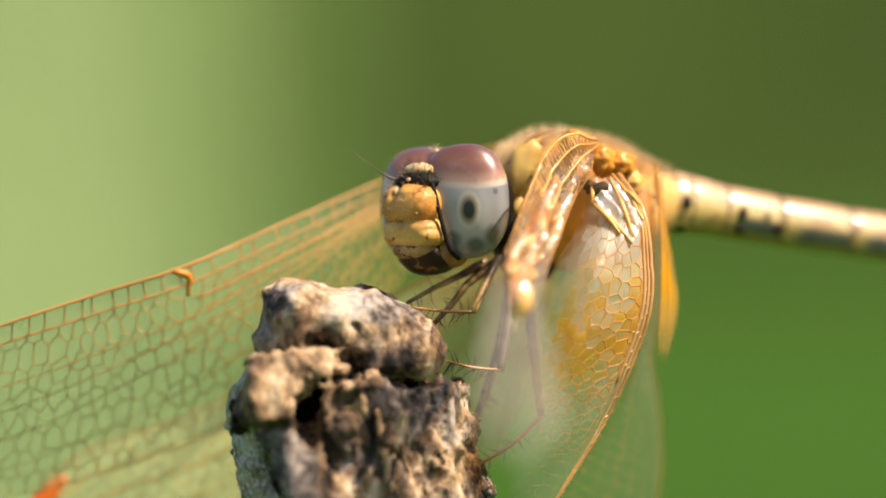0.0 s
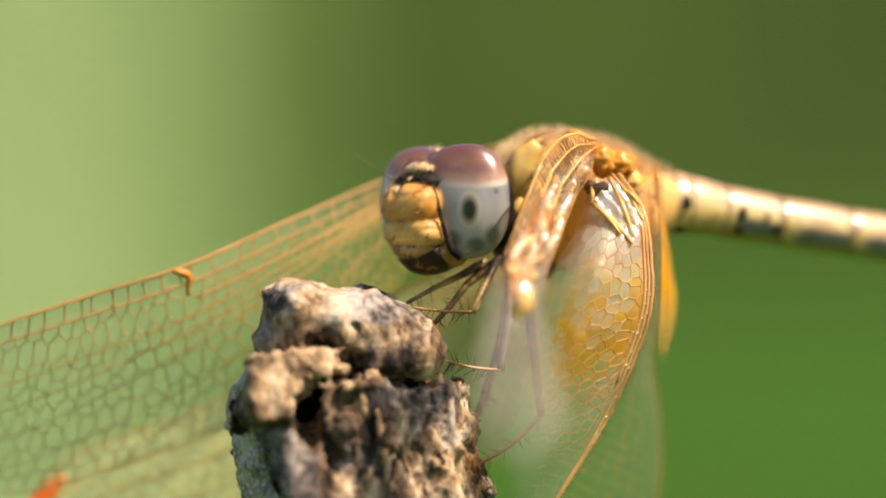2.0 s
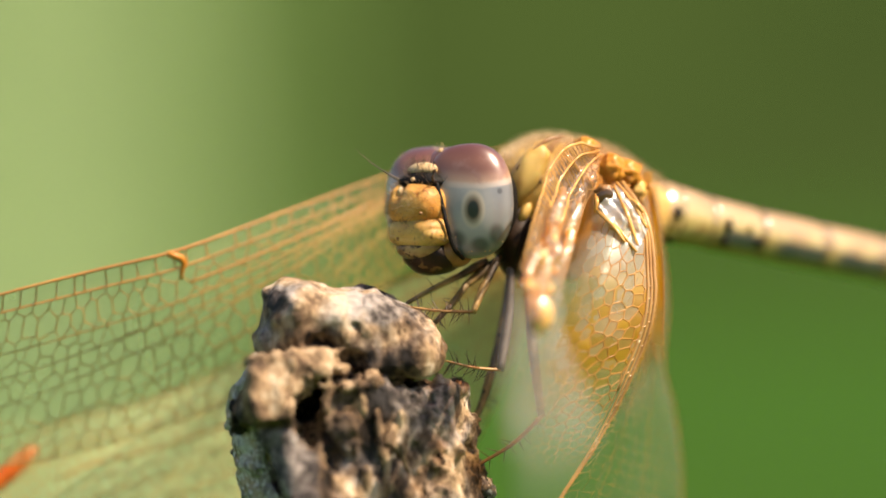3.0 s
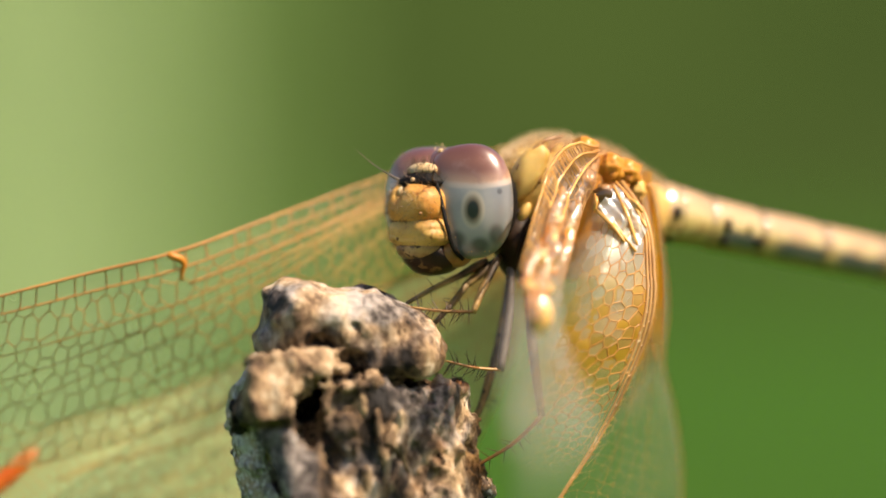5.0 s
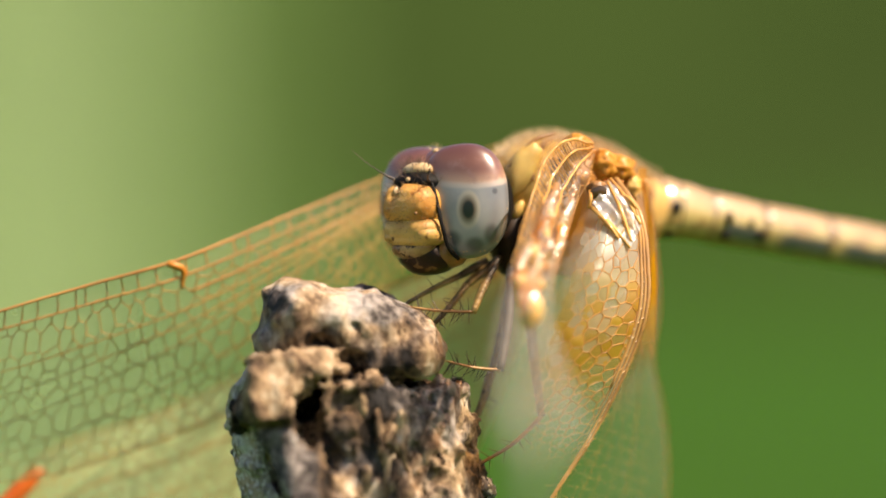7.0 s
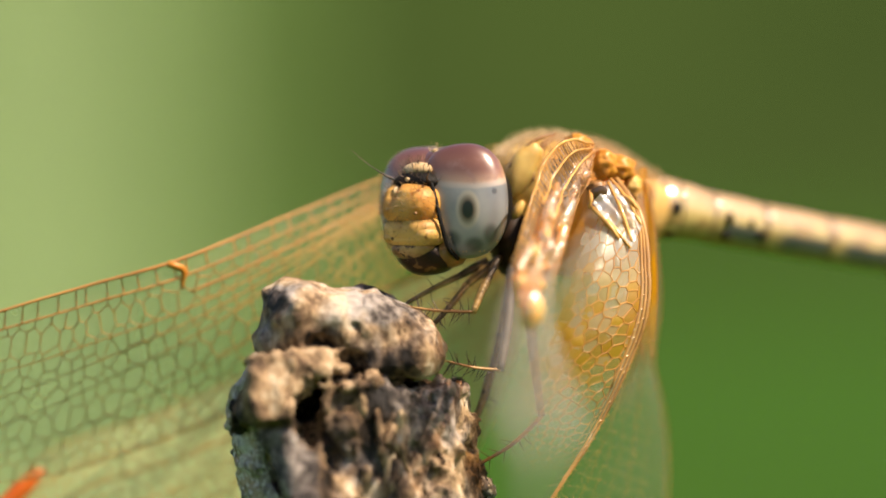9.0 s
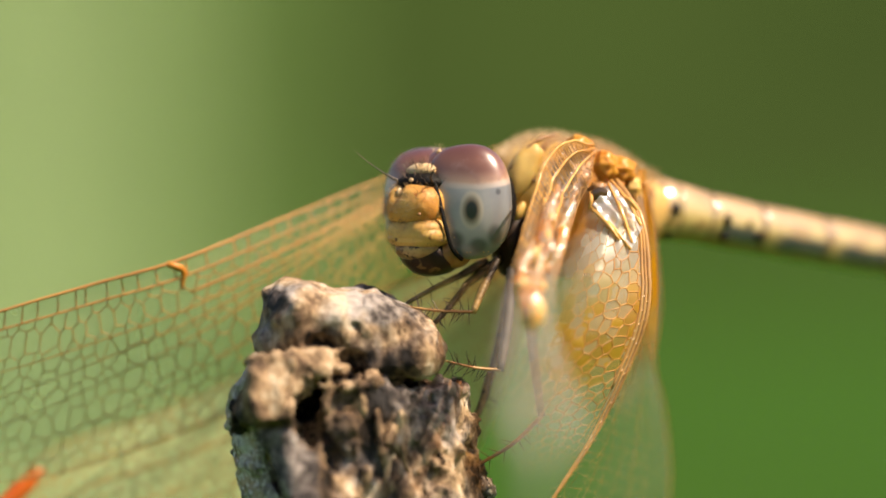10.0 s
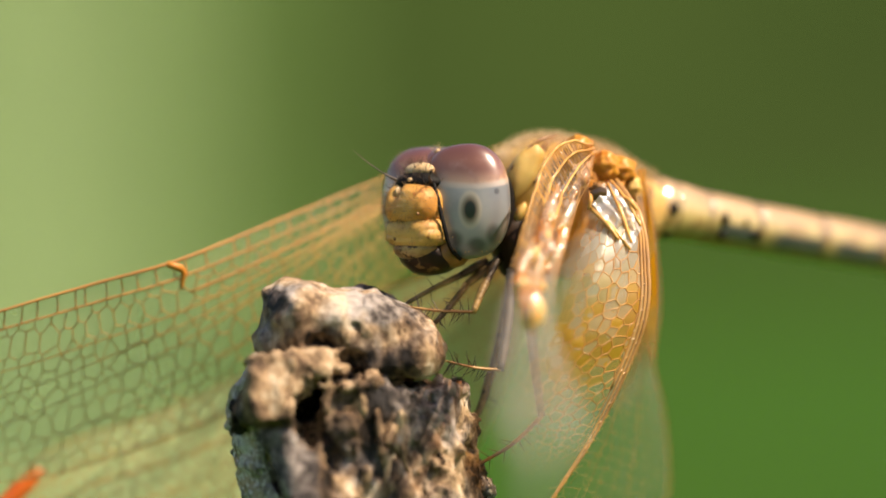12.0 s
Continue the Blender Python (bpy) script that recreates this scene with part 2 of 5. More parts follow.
GRASS = grass_material()
WOODS = leaf_material("distant_woods", (0.0355, 0.060, 0.016), (0.0250, 0.0445, 0.011), 0.08, 0.0)
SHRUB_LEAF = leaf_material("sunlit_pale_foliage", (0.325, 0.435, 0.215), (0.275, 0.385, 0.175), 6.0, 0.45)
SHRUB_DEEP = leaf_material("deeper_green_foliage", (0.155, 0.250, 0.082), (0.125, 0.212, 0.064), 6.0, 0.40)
BARK = wood_material("tree_bark", (0.20, 0.15, 0.11), (0.13, 0.10, 0.07), (0.05, 0.04, 0.03))
WOOD = weathered_wood()
CRUST = wood_material("lichen_crusted_bark", (0.60, 0.56, 0.52), (0.24, 0.21, 0.19), (0.03, 0.027, 0.025), speck=0.9)
EYE_NEAR = eye_material("compound_eye", ((0.08, -0.34, 0.205, 0.33, 1.0), (-0.55, -1.5, 0.40, 0.38, 0.75), (0.35, -1.72, 0.42, 0.34, 0.8),
                                         (1.0, -1.3, 0.34, 0.46, 0.8), (1.12, 0.38, 0.12, 0.14, 0.8)))
EYE_FAR = eye_material("compound_eye_plain", ())
FRONS = cuticle("amber_face", (0.74, 0.42, 0.11), (0.56, 0.22, 0.03), (0.38, 0.13, 0.02), 0.55, 520.0, 0.15, relief=1.0)
CLYPEUS = cuticle("straw_face", (0.70, 0.45, 0.13), (0.48, 0.23, 0.045), (0.22, 0.09, 0.02), 0.52, 560.0, 0.15, 0.68, relief=1.0)
LOWER_LIP = cuticle("dark_mottled_lip", (0.022, 0.012, 0.007), (0.05, 0.024, 0.010), (0.20, 0.11, 0.04), 0.45, 700.0, 0.0, 0.60, shine=0.2)
LIP = cuticle("mottled_lip", (0.50, 0.33, 0.13), (0.17, 0.08, 0.03), (0.03, 0.015, 0.01), 0.35, 1100.0, 0.1, 0.56)
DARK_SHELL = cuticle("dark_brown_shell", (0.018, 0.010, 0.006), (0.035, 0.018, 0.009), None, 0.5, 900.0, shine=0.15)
BLACK = cuticle("black_shell", (0.006, 0.005, 0.005), (0.012, 0.010, 0.008), None, 0.6, 1500.0, relief=1.0, shine=0.15)
JAW = cuticle("brown_jaw", (0.40, 0.21, 0.06), (0.24, 0.11, 0.03), None, 0.45, 900.0)
PALE = cuticle("pale_tan_shell", (0.66, 0.48, 0.26), (0.55, 0.35, 0.16), None, 0.4, 1500.0)
THORAX = thorax_material()
PLATE = cuticle("yellow_side_plate", (0.66, 0.44, 0.13), (0.50, 0.28, 0.06), (0.40, 0.20, 0.045), 0.45, 620.0, 0.15, 0.74)
ORANGE = cuticle("orange_shell", (0.62, 0.26, 0.035), (0.52, 0.19, 0.02), (0.36, 0.12, 0.015), 0.34, 900.0, 0.1)
SUTURE = cuticle("brown_seam", (0.30, 0.14, 0.04), (0.20, 0.09, 0.03), None, 0.4, 1500.0)
HAIR = cuticle("tan_hair", (0.66, 0.50, 0.30), (0.48, 0.33, 0.17), None, 0.5, 900.0)
FACE_HAIR = cuticle("brown_face_hair", (0.34, 0.20, 0.08), (0.16, 0.09, 0.04), None, 0.6, 900.0)
HAIR_DARK = cuticle("dark_hair", (0.06, 0.04, 0.03), (0.12, 0.07, 0.04), None, 0.5, 900.0)
VEIN = cuticle("orange_brown_vein", (0.64, 0.28, 0.07), (0.48, 0.19, 0.05), None, 0.4, 300.0)
SPAR = cuticle("brown_front_vein", (0.60, 0.31, 0.09), (0.40, 0.20, 0.06), (0.66, 0.48, 0.28), 0.28, 500.0, coat=0.7)
VEIN_BROWN = cuticle("brown_gold_vein", (0.52, 0.25, 0.05), (0.36, 0.15, 0.03), None, 0.35, 500.0, coat=0.5)
VEIN_GOLD = cuticle("golden_vein", (0.78, 0.44, 0.11), (0.62, 0.28, 0.06), None, 0.2, 400.0, coat=0.8)
NET = cuticle("olive_brown_vein", (0.54, 0.29, 0.07), (0.38, 0.19, 0.04), None, 0.5, 300.0)
NODUS = cuticle("orange_notch", (0.70, 0.26, 0.03), (0.58, 0.20, 0.02), None, 0.4, 600.0)
STIGMA = cuticle("red_orange_stigma", (0.80, 0.17, 0.02), (0.66, 0.11, 0.015), None, 0.4, 600.0)
LEG = cuticle("dark_leg", (0.06, 0.036, 0.02), (0.50, 0.32, 0.11), (0.02, 0.015, 0.012), 0.45, 520.0)
LEG_GREY = cuticle("grey_leg", (0.11, 0.09, 0.08), (0.06, 0.05, 0.045), None, 0.4, 900.0)
LEG_TAN = cuticle("tan_leg", (0.48, 0.26, 0.09), (0.28, 0.14, 0.05), None, 0.38, 900.0)
ABDOMEN = abdomen_material("straw_abdomen")
SKIN_FAR = membrane_material("clear_wing_skin", 0.22, (0.82, 0.86, 0.42), (0.80, 0.36, 0.05), 0.35, 0.03)
SKIN_NEAR = membrane_material("amber_wing_skin", 0.24, (0.82, 0.86, 0.70), (0.92, 0.50, 0.05), 0.26, 0.05)
SKIN_FAN = membrane_material("silvery_hinge_skin", 0.5, (0.90, 0.88, 0.84), (0.8, 0.5, 0.15), 0.34, 0.30, 900.0)
SKIN_REAR = membrane_material("thin_rear_skin", 0.10, (0.80, 0.76, 0.64), (0.80, 0.40, 0.04), 0.35, 0.02)
# pale shell of the beads that stand in for sun glints
GLINT_BEAD = cuticle("pale_glint_bead", (0.95, 0.66, 0.30), (0.90, 0.48, 0.12), (0.70, 0.28, 0.05), 0.42, 500.0, 0.35, coat=1.0, relief=0.5, shine=1.0)
SKIN_LOBE = membrane_material("deep_amber_skin", 0.3, (0.85, 0.6, 0.2), (0.86, 0.42, 0.02), 0.3, 0.04)
WINDOW = cuticle("dark_glossy_window", (0.10, 0.055, 0.02), (0.05, 0.03, 0.015), None, 0.15, 900.0, coat=0.6)
FOLD_SKIN = membrane_material("glossy_fold_skin", 0.36, (0.96, 0.74, 0.46), (0.92, 0.44, 0.06), 0.27, 0.26, 1100.0)
CELL = cell_material()
SKIN_BAND = membrane_material("milky_wing_skin", 0.26, (0.84, 0.72, 0.58), (0.82, 0.37, 0.075), 0.20, 0.09)

# ---- shapes: all in millimetres from the middle of the field ----
ZERO = np.zeros(3)


def vec(p):
    return np.array(p, float)


def unit(a):
    return a / np.maximum(np.linalg.norm(a, axis=-1, keepdims=True), 1e-12)


def spline(points, n):
    """n points on a smooth curve through the given ones."""
    p = np.array(points, float)
    p = np.vstack([2 * p[:1] - p[1:2], p, 2 * p[-1:] - p[-2:-1]])
    t = np.linspace(0, len(p) - 3 - 1e-9, n)
    i = t.astype(int)
    f = (t - i)[:, None]
    a, b, c, d = p[i], p[i + 1], p[i + 2], p[i + 3]
    return 0.5 * (2 * b + (c - a) * f + (2 * a - 5 * b + 4 * c - d) * f ** 2 + (3 * b - a - 3 * c + d) * f ** 3)


def join(*shapes):
    verts, faces, k = [], [], 0
    for v, f in shapes:
        verts.append(np.asarray(v, float))
        faces += [tuple(i + k for i in q) for q in f]
        k += len(v)
    return np.vstack(verts), faces


def grid_faces(nu, nv, wrap=False):
    out = []
    for i in range(nu - 1):
        for j in range(nv if wrap else nv - 1):
            k = (j + 1) % nv
            out.append((i * nv + j, i * nv + k, (i + 1) * nv + k, (i + 1) * nv + j))
    return out


def ball(centre, semi, axes=None, nu=24, nv=32, power=1.0, rough=0.0, seed=0, scale=1.0):
    """An ellipsoid with its half axes along the rows of axes; power under 1 squares it off, rough makes it uneven."""
    axes = np.eye(3) if axes is None else axes
    th, ph = np.meshgrid(np.linspace(0.0, np.pi, nu), np.linspace(0, 2 * np.pi, nv, endpoint=False), indexing="ij")
    d = np.stack([np.sin(th) * np.cos(ph), np.sin(th) * np.sin(ph), np.cos(th)], -1).reshape(-1, 3)
    d = np.sign(d) * np.abs(d) ** power
    if rough:
        d = d * (1 + rough * np.array([noise.noise(Vector(q * scale) + Vector((seed, 0, 0))) for q in d]))[:, None]
    return (d * np.array(semi)) @ axes + vec(centre), grid_faces(nu, nv, True)


def tube(points, radii, sides=8, flat=1.0):
    """A round bar along points; radii as many as wished along it; closed ends."""
    p = np.array(points, float)
    n = len(p)
    r = np.interp(np.linspace(0, 1, n), np.linspace(0, 1, len(radii)), radii)
    t = unit(np.gradient(p, axis=0))
    up = np.array([0.0, 0, 1]) if abs(t[0, 2]) < 0.9 else np.array([1.0, 0, 0])
    verts = []
    for i in range(n):
        a = unit(np.cross(t[i], up))
        up = np.cross(a, t[i])
        for k in range(sides):
            w = 2 * math.pi * k / sides
            verts.append(p[i] + r[i] * (math.cos(w) * a * flat + math.sin(w) * up))
    faces = grid_faces(n, sides, True)
    faces.append(tuple(range(sides - 1, -1, -1)))
    faces.append(tuple((n - 1) * sides + k for k in range(sides)))
    return np.array(verts), faces


def bars(p, q, r0, r1=None, sides=3):
    """Many thin bars at once, from each p to each q."""
    p, q = np.asarray(p, float), np.asarray(q, float)
    r0 = np.broadcast_to(r0, len(p))[:, None]
    r1 = r0 if r1 is None else np.broadcast_to(r1, len(p))[:, None]
    t = unit(q - p)
    a = unit(np.cross(t, np.where(np.abs(t[:, 2:]) < 0.9, [[0, 0, 1.0]], [[1.0, 0, 0]])))
    b = np.cross(t, a)
    rings = []
    for base, r in ((p, r0), (q, r1)):
        for k in range(sides):
            w = 2 * math.pi * k / sides
            rings.append(base + r * (math.cos(w) * a + math.sin(w) * b))
    v = np.stack(rings, 1).reshape(-1, 3)
    faces = []
    for i in range(len(p)):
        o = i * 2 * sides
        for k in range(sides):
            faces.append((o + k, o + (k + 1) % sides, o + sides + (k + 1) % sides, o + sides + k))
    return v, faces


def hairs(shape, count, length, radius, lean=(0, 0, 0), keep=None, spread=0.35, seed=1):
    """Fine hairs that stand out from a shape."""
    g = np.random.default_rng(seed)
    v, f = np.asarray(shape[0]), [q for q in shape[1] if len(q) == 4]
    q = np.array(f)
    mid = v[q].mean(1)
    nrm = unit(np.cross(v[q[:, 2]] - v[q[:, 0]], v[q[:, 3]] - v[q[:, 1]]))
    nrm = np.where(((mid - v.mean(0)) * nrm).sum(1, keepdims=True) < 0, -nrm, nrm)
    area = np.linalg.norm(np.cross(v[q[:, 2]] - v[q[:, 0]], v[q[:, 3]] - v[q[:, 1]]), axis=1)
    if keep is not None:
        area = area * np.array([1.0 if keep(m) else 0.0 for m in mid])
    i = g.choice(len(q), count, p=area / area.sum())
    jit = g.uniform(0, 1, (count, 2, 1))
    p = v[q[i, 0]] * (1 - jit[:, 0]) * (1 - jit[:, 1]) + v[q[i, 1]] * jit[:, 0] * (1 - jit[:, 1]) + v[q[i, 2]] * jit[:, 0] * jit[:, 1] + v[q[i, 3]] * (1 - jit[:, 0]) * jit[:, 1]
    d = unit(nrm[i] + g.normal(0, spread, (count, 3)) + vec(lean))
    ln = length * g.uniform(0.5, 1.1, (count, 1))
    return bars(p - 0.03 * d, p + d * ln, radius, radius * 0.25)


PIVOT = {}


def mesh_object(name, shape, material, pivot, soft=True):
    v, f = shape
    me = bpy.data.meshes.new(name)
    me.from_pydata(((np.asarray(v) - pivot) * MM).tolist(), [], [tuple(int(i) for i in q) for q in f])
    me.materials.append(material)
    if soft:
        me.shade_smooth()
    me.update()
    ob = new(name, me)
    PIVOT[ob.name] = vec(pivot)
    return ob


def thing(name, shape, material, pivot, label, category, kind="", group=""):
    ob = mesh_object(name, shape, material, pivot) if shape is not None else new(name)
    PIVOT[ob.name] = vec(pivot)
    ob.location = Vector(vec(pivot) * MM) + Vector((0, 0, HEIGHT))
    return tagged(ob, label, category, group, kind)


def part(name, shape, material, parent, label="", pivot=None, kind="", soft=True):
    """One mesh under a thing or a part; pivot: the point about which it turns."""
    base = PIVOT[parent.name]
    ob = mesh_object(name, shape, material, base if pivot is None else vec(pivot), soft)
    ob.parent = parent
    ob.location = (PIVOT[ob.name] - base) * MM
    return tagged(ob, label, kind=kind)


def paint(ob, name, values):
    """A number for each corner point of the mesh."""
    ob.data.attributes.new(name, "FLOAT", "POINT").data.foreach_set("value", np.asarray(values, np.float32))


def lattice_noise(p, size, seed):
    """Smooth random numbers in -1..1 over points p, with lumps of that size."""
    g = np.random.default_rng(seed).uniform(-1, 1, (48, 48, 48))
    q = p / size + 100.0
    i = np.floor(q).astype(int)
    f = q - i
    f = f * f * (3 - 2 * f)
    out = 0
    for dx in (0, 1):
        for dy in (0, 1):
            for dz in (0, 1):
                w = (f[..., 0] if dx else 1 - f[..., 0]) * (f[..., 1] if dy else 1 - f[..., 1]) * (f[..., 2] if dz else 1 - f[..., 2])
                out = out + w * g[(i[..., 0] + dx) % 48, (i[..., 1] + dy) % 48, (i[..., 2] + dz) % 48]
    return out


# ---- ground and distance ----
ground_shape = bmesh.new()
bmesh.ops.create_grid(ground_shape, x_segments=40, y_segments=40, size=2000)
me = bpy.data.meshes.new("ground")
ground_shape.to_mesh(me)
me.materials.append(GRASS)
tagged(new("ground", me), "sunlit green meadow grass reaching to the trees", "ground", kind="structure")


def leafy_shrub(left, wide, near, leaf, label, stems, seed, blades=14000):
    """A shrub whose sunlit face rises from its foot at near; left and wide: where it stands across the view."""
    bush = new("shrub")
    tagged(bush, label, "shrub")
    PIVOT[bush.name] = ZERO
    su, sv = np.meshgrid(np.linspace(0, 1, 120), np.linspace(0, 1, 60), indexing="ij")
    across = np.clip(np.minimum(su, 1 - su) * 9, 0, 1) ** 0.5  # rounds off the two ends
    sx = left + wide * su
    sy = near + 3.0 * sv + (1 - across) * (3.0 - 3.0 * sv)
    sz = (0.6 * sv + 3.24 * sv ** 3) * (0.2 + 0.8 * across) + 0.04 * lattice_noise(np.stack([sx, sy, sv], -1), 0.25, seed)
    far = near + 3.0
    leafy = np.concatenate([np.stack([sx, sy, sz], -1), np.stack([sx[:, ::-1], far + (far - sy[:, ::-1]) * 0.3, sz[:, ::-1]], -1)], 1)
    for x in stems:
        part("trunk", tube(spline([(x, far - 0.1, -0.05), (x + 0.1, far - 0.2, 0.8), (x - 0.05, far - 0.3, 2.2)], 8) * 1000, [60, 40, 15], 8), BARK, bush)
    part("crown", (leafy.reshape(-1, 3) * 1000, grid_faces(120, 120)), leaf, bush)
    g = np.random.default_rng(seed + 7)
    bu, bv = g.integers(1, 118, blades), g.integers(1, 58, blades)
    bc = np.stack([sx, sy, sz], -1)[bu, bv] + g.normal(0, 0.025, (blades, 3)) + [0, -0.02, 0.02]
    rise = 0.2 + 3.24 * sv[bu, bv] ** 2  # slope of the face at each leaf
    bn = unit(0.3 * g.normal(0, 1, (blades, 3)) + unit(np.stack([0.2 + 0 * rise, -rise, 1.0 + 0 * rise], -1)))
    ba = unit(np.cross(bn, g.normal(0, 1, (blades, 3))))
    bb = np.cross(bn, ba)
    bs = 0.05 * g.uniform(0.6, 1.3, (blades, 1))
    part("foliage", (np.stack([bc - ba * bs, bc + bb * bs * 0.4, bc + ba * bs, bc - bb * bs * 0.4], 1).reshape(-1, 3) * 1000, [(4 * i, 4 * i + 1, 4 * i + 2, 4 * i + 3) for i in range(blades)]), leaf, bush, kind="stuff", soft=False)
    return bush


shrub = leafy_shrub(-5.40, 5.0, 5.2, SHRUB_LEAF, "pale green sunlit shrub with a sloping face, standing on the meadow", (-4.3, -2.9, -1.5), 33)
# added shrub: gives the darker, greener fade at the pale one's right end
dark_shrub = leafy_shrub(-2.0, 1.70, 8.6, SHRUB_DEEP, "deeper green shrub added behind the pale one as a mid-tone", (-1.5, -0.9), 53, 6000)

# a wooded rise far behind the meadow
hu, hv = np.meshgrid(np.linspace(-1, 1, 161), np.linspace(0, 1, 81), indexing="ij")
hx, hy = hu * 220, 150 + hv * 160
hz = -0.5 + 95 * hv ** 0.9 + 3.0 * lattice_noise(np.stack([hx, hy, hy * 0], -1), 9.0, 31) * np.minimum(hv * 8, 1) + 2.0 * lattice_noise(np.stack([hx, hy, hy * 0], -1), 4.0, 32) * np.minimum(hv * 8, 1)
hill = mesh_object("backdrop", (np.stack([hx, hy, hz], -1).reshape(-1, 3) * 1000, grid_faces(161, 81)), WOODS, ZERO)
tagged(hill, "dark green wooded rise beyond the meadow", "hillside", kind="structure")
# unseen slope added behind the camera so that the eye reflects something dark
behind = mesh_object("backdrop", (np.stack([-hx * 0.4, -0.4 * hy + 28, hz * 0.12], -1).reshape(-1, 3) * 1000, grid_faces(161, 81)), WOODS, ZERO)
tagged(behind, "unseen dark green slope added behind the camera for the eye's reflections", "hillside", kind="structure")


# ---- the stump ----
def skin_of(field, lo, hi, step):
    """The surface on which a field over points is nought, as a mesh of quads."""
    ax = [np.arange(a, b, step) for a, b in zip(lo, hi)]
    p = np.stack(np.meshgrid(*ax, indexing="ij"), -1)
    f = field(p)
    n = np.array(f.shape)
    total, hits = np.zeros((*(n - 1), 3)), np.zeros(n - 1)
    inside = f < 0
    corners = [(a, b, c) for a in (0, 1) for b in (0, 1) for c in (0, 1)]
    cut = lambda arr, o: arr[o[0]:n[0] - 1 + o[0], o[1]:n[1] - 1 + o[1], o[2]:n[2] - 1 + o[2]]
    for o in corners:
        for d in range(3):
            if o[d]:
                continue
            e = list(o)
            e[d] = 1
            f0, f1 = cut(f, o), cut(f, e)
            cross = (f0 < 0) != (f1 < 0)
            w = np.where(cross, f0 / np.where(cross, f0 - f1, 1), 0)[..., None]
            total += np.where(cross[..., None], cut(p, o) * (1 - w) + cut(p, e) * w, 0)
            hits += cross
    used = hits > 0
    number = np.full(n - 1, -1)
    number[used] = np.arange(used.sum())
    verts = total[used] / hits[used][:, None]
    faces = []
    for d in range(3):
        e = [0, 0, 0]
        e[d] = 1
        a = inside[:n[0] - e[0], :n[1] - e[1], :n[2] - e[2]]
        b = inside[e[0]:, e[1]:, e[2]:]
        ijk = np.argwhere(a != b)
        u, w = [k for k in range(3) if k != d]
        ok = (ijk[:, u] > 0) & (ijk[:, w] > 0) & (ijk[:, u] < n[u] - 1) & (ijk[:, w] < n[w] - 1)
        ijk = ijk[ok]
        du, dw = np.eye(3, dtype=int)[u], np.eye(3, dtype=int)[w]
        quad = [ijk, ijk - du, ijk - du - dw, ijk - dw]
        ids = np.stack([number[tuple(q.T)] for q in quad], 1)
        flip = a[tuple(ijk.T)] == (d != 1)
        ids[~flip] = ids[~flip][:, ::-1]
        faces += ids[(ids >= 0).all(1)].tolist()
    return verts, faces


def egg(p, centre, semi):
    q = (p - vec(centre)) / np.array(semi)
    return (np.sqrt((q ** 2).sum(-1)) - 1) * min(semi)


def melt(a, b, k):
    h = np.clip(0.5 + 0.5 * (b - a) / k, 0, 1)
    return b + (a - b) * h - k * h * (1 - h)


def rod(p, a, b, r):
    a, b = vec(a), vec(b)
    h = np.clip(((p - a) * (b - a)).sum(-1) / ((b - a) ** 2).sum(), 0, 1)
    return np.linalg.norm(p - a - h[..., None] * (b - a), axis=-1) - r


def rough_wood(p, amount, seed=0):
    tall = p * [1, 1, 0.5]
    return amount * (0.36 * lattice_noise(tall, 1.7, 3 + seed) + 0.28 * lattice_noise(tall, 0.8, 4 + seed) + 0.20 * lattice_noise(p * [1, 1, 0.7], 0.42, 5) + 0.10 * lattice_noise(p, 0.22, 6) + 0.55 * np.abs(lattice_noise(tall, 1.3, 7 + seed)) + 0.34 * np.abs(lattice_noise(p * [1, 1, 0.6], 0.6, 8)) - 0.28)


def cracks(p, size, seed, width=0.10):
    """1 along winding upright cracks, 0 elsewhere."""
    n = lattice_noise(p * [1, 1, 0.35], size, seed) + 0.35 * lattice_noise(p, size * 0.4, seed + 1)
    return np.exp(-(n / width) ** 2)


HOLE = (((-4.50, -9, -4.92), (-4.71, -2, -5.19), 0.17), ((-4.65, -9, -5.35), (-4.91, -2, -5.68), 0.24), ((-4.86, -9, -5.78), (-5.15, -2, -6.12), 0.40), ((-5.14, -9, -6.07), (-5.37, -2, -6.34), 0.46), ((-5.35, -9, -6.31), (-5.55, -2, -6.56), 0.30))


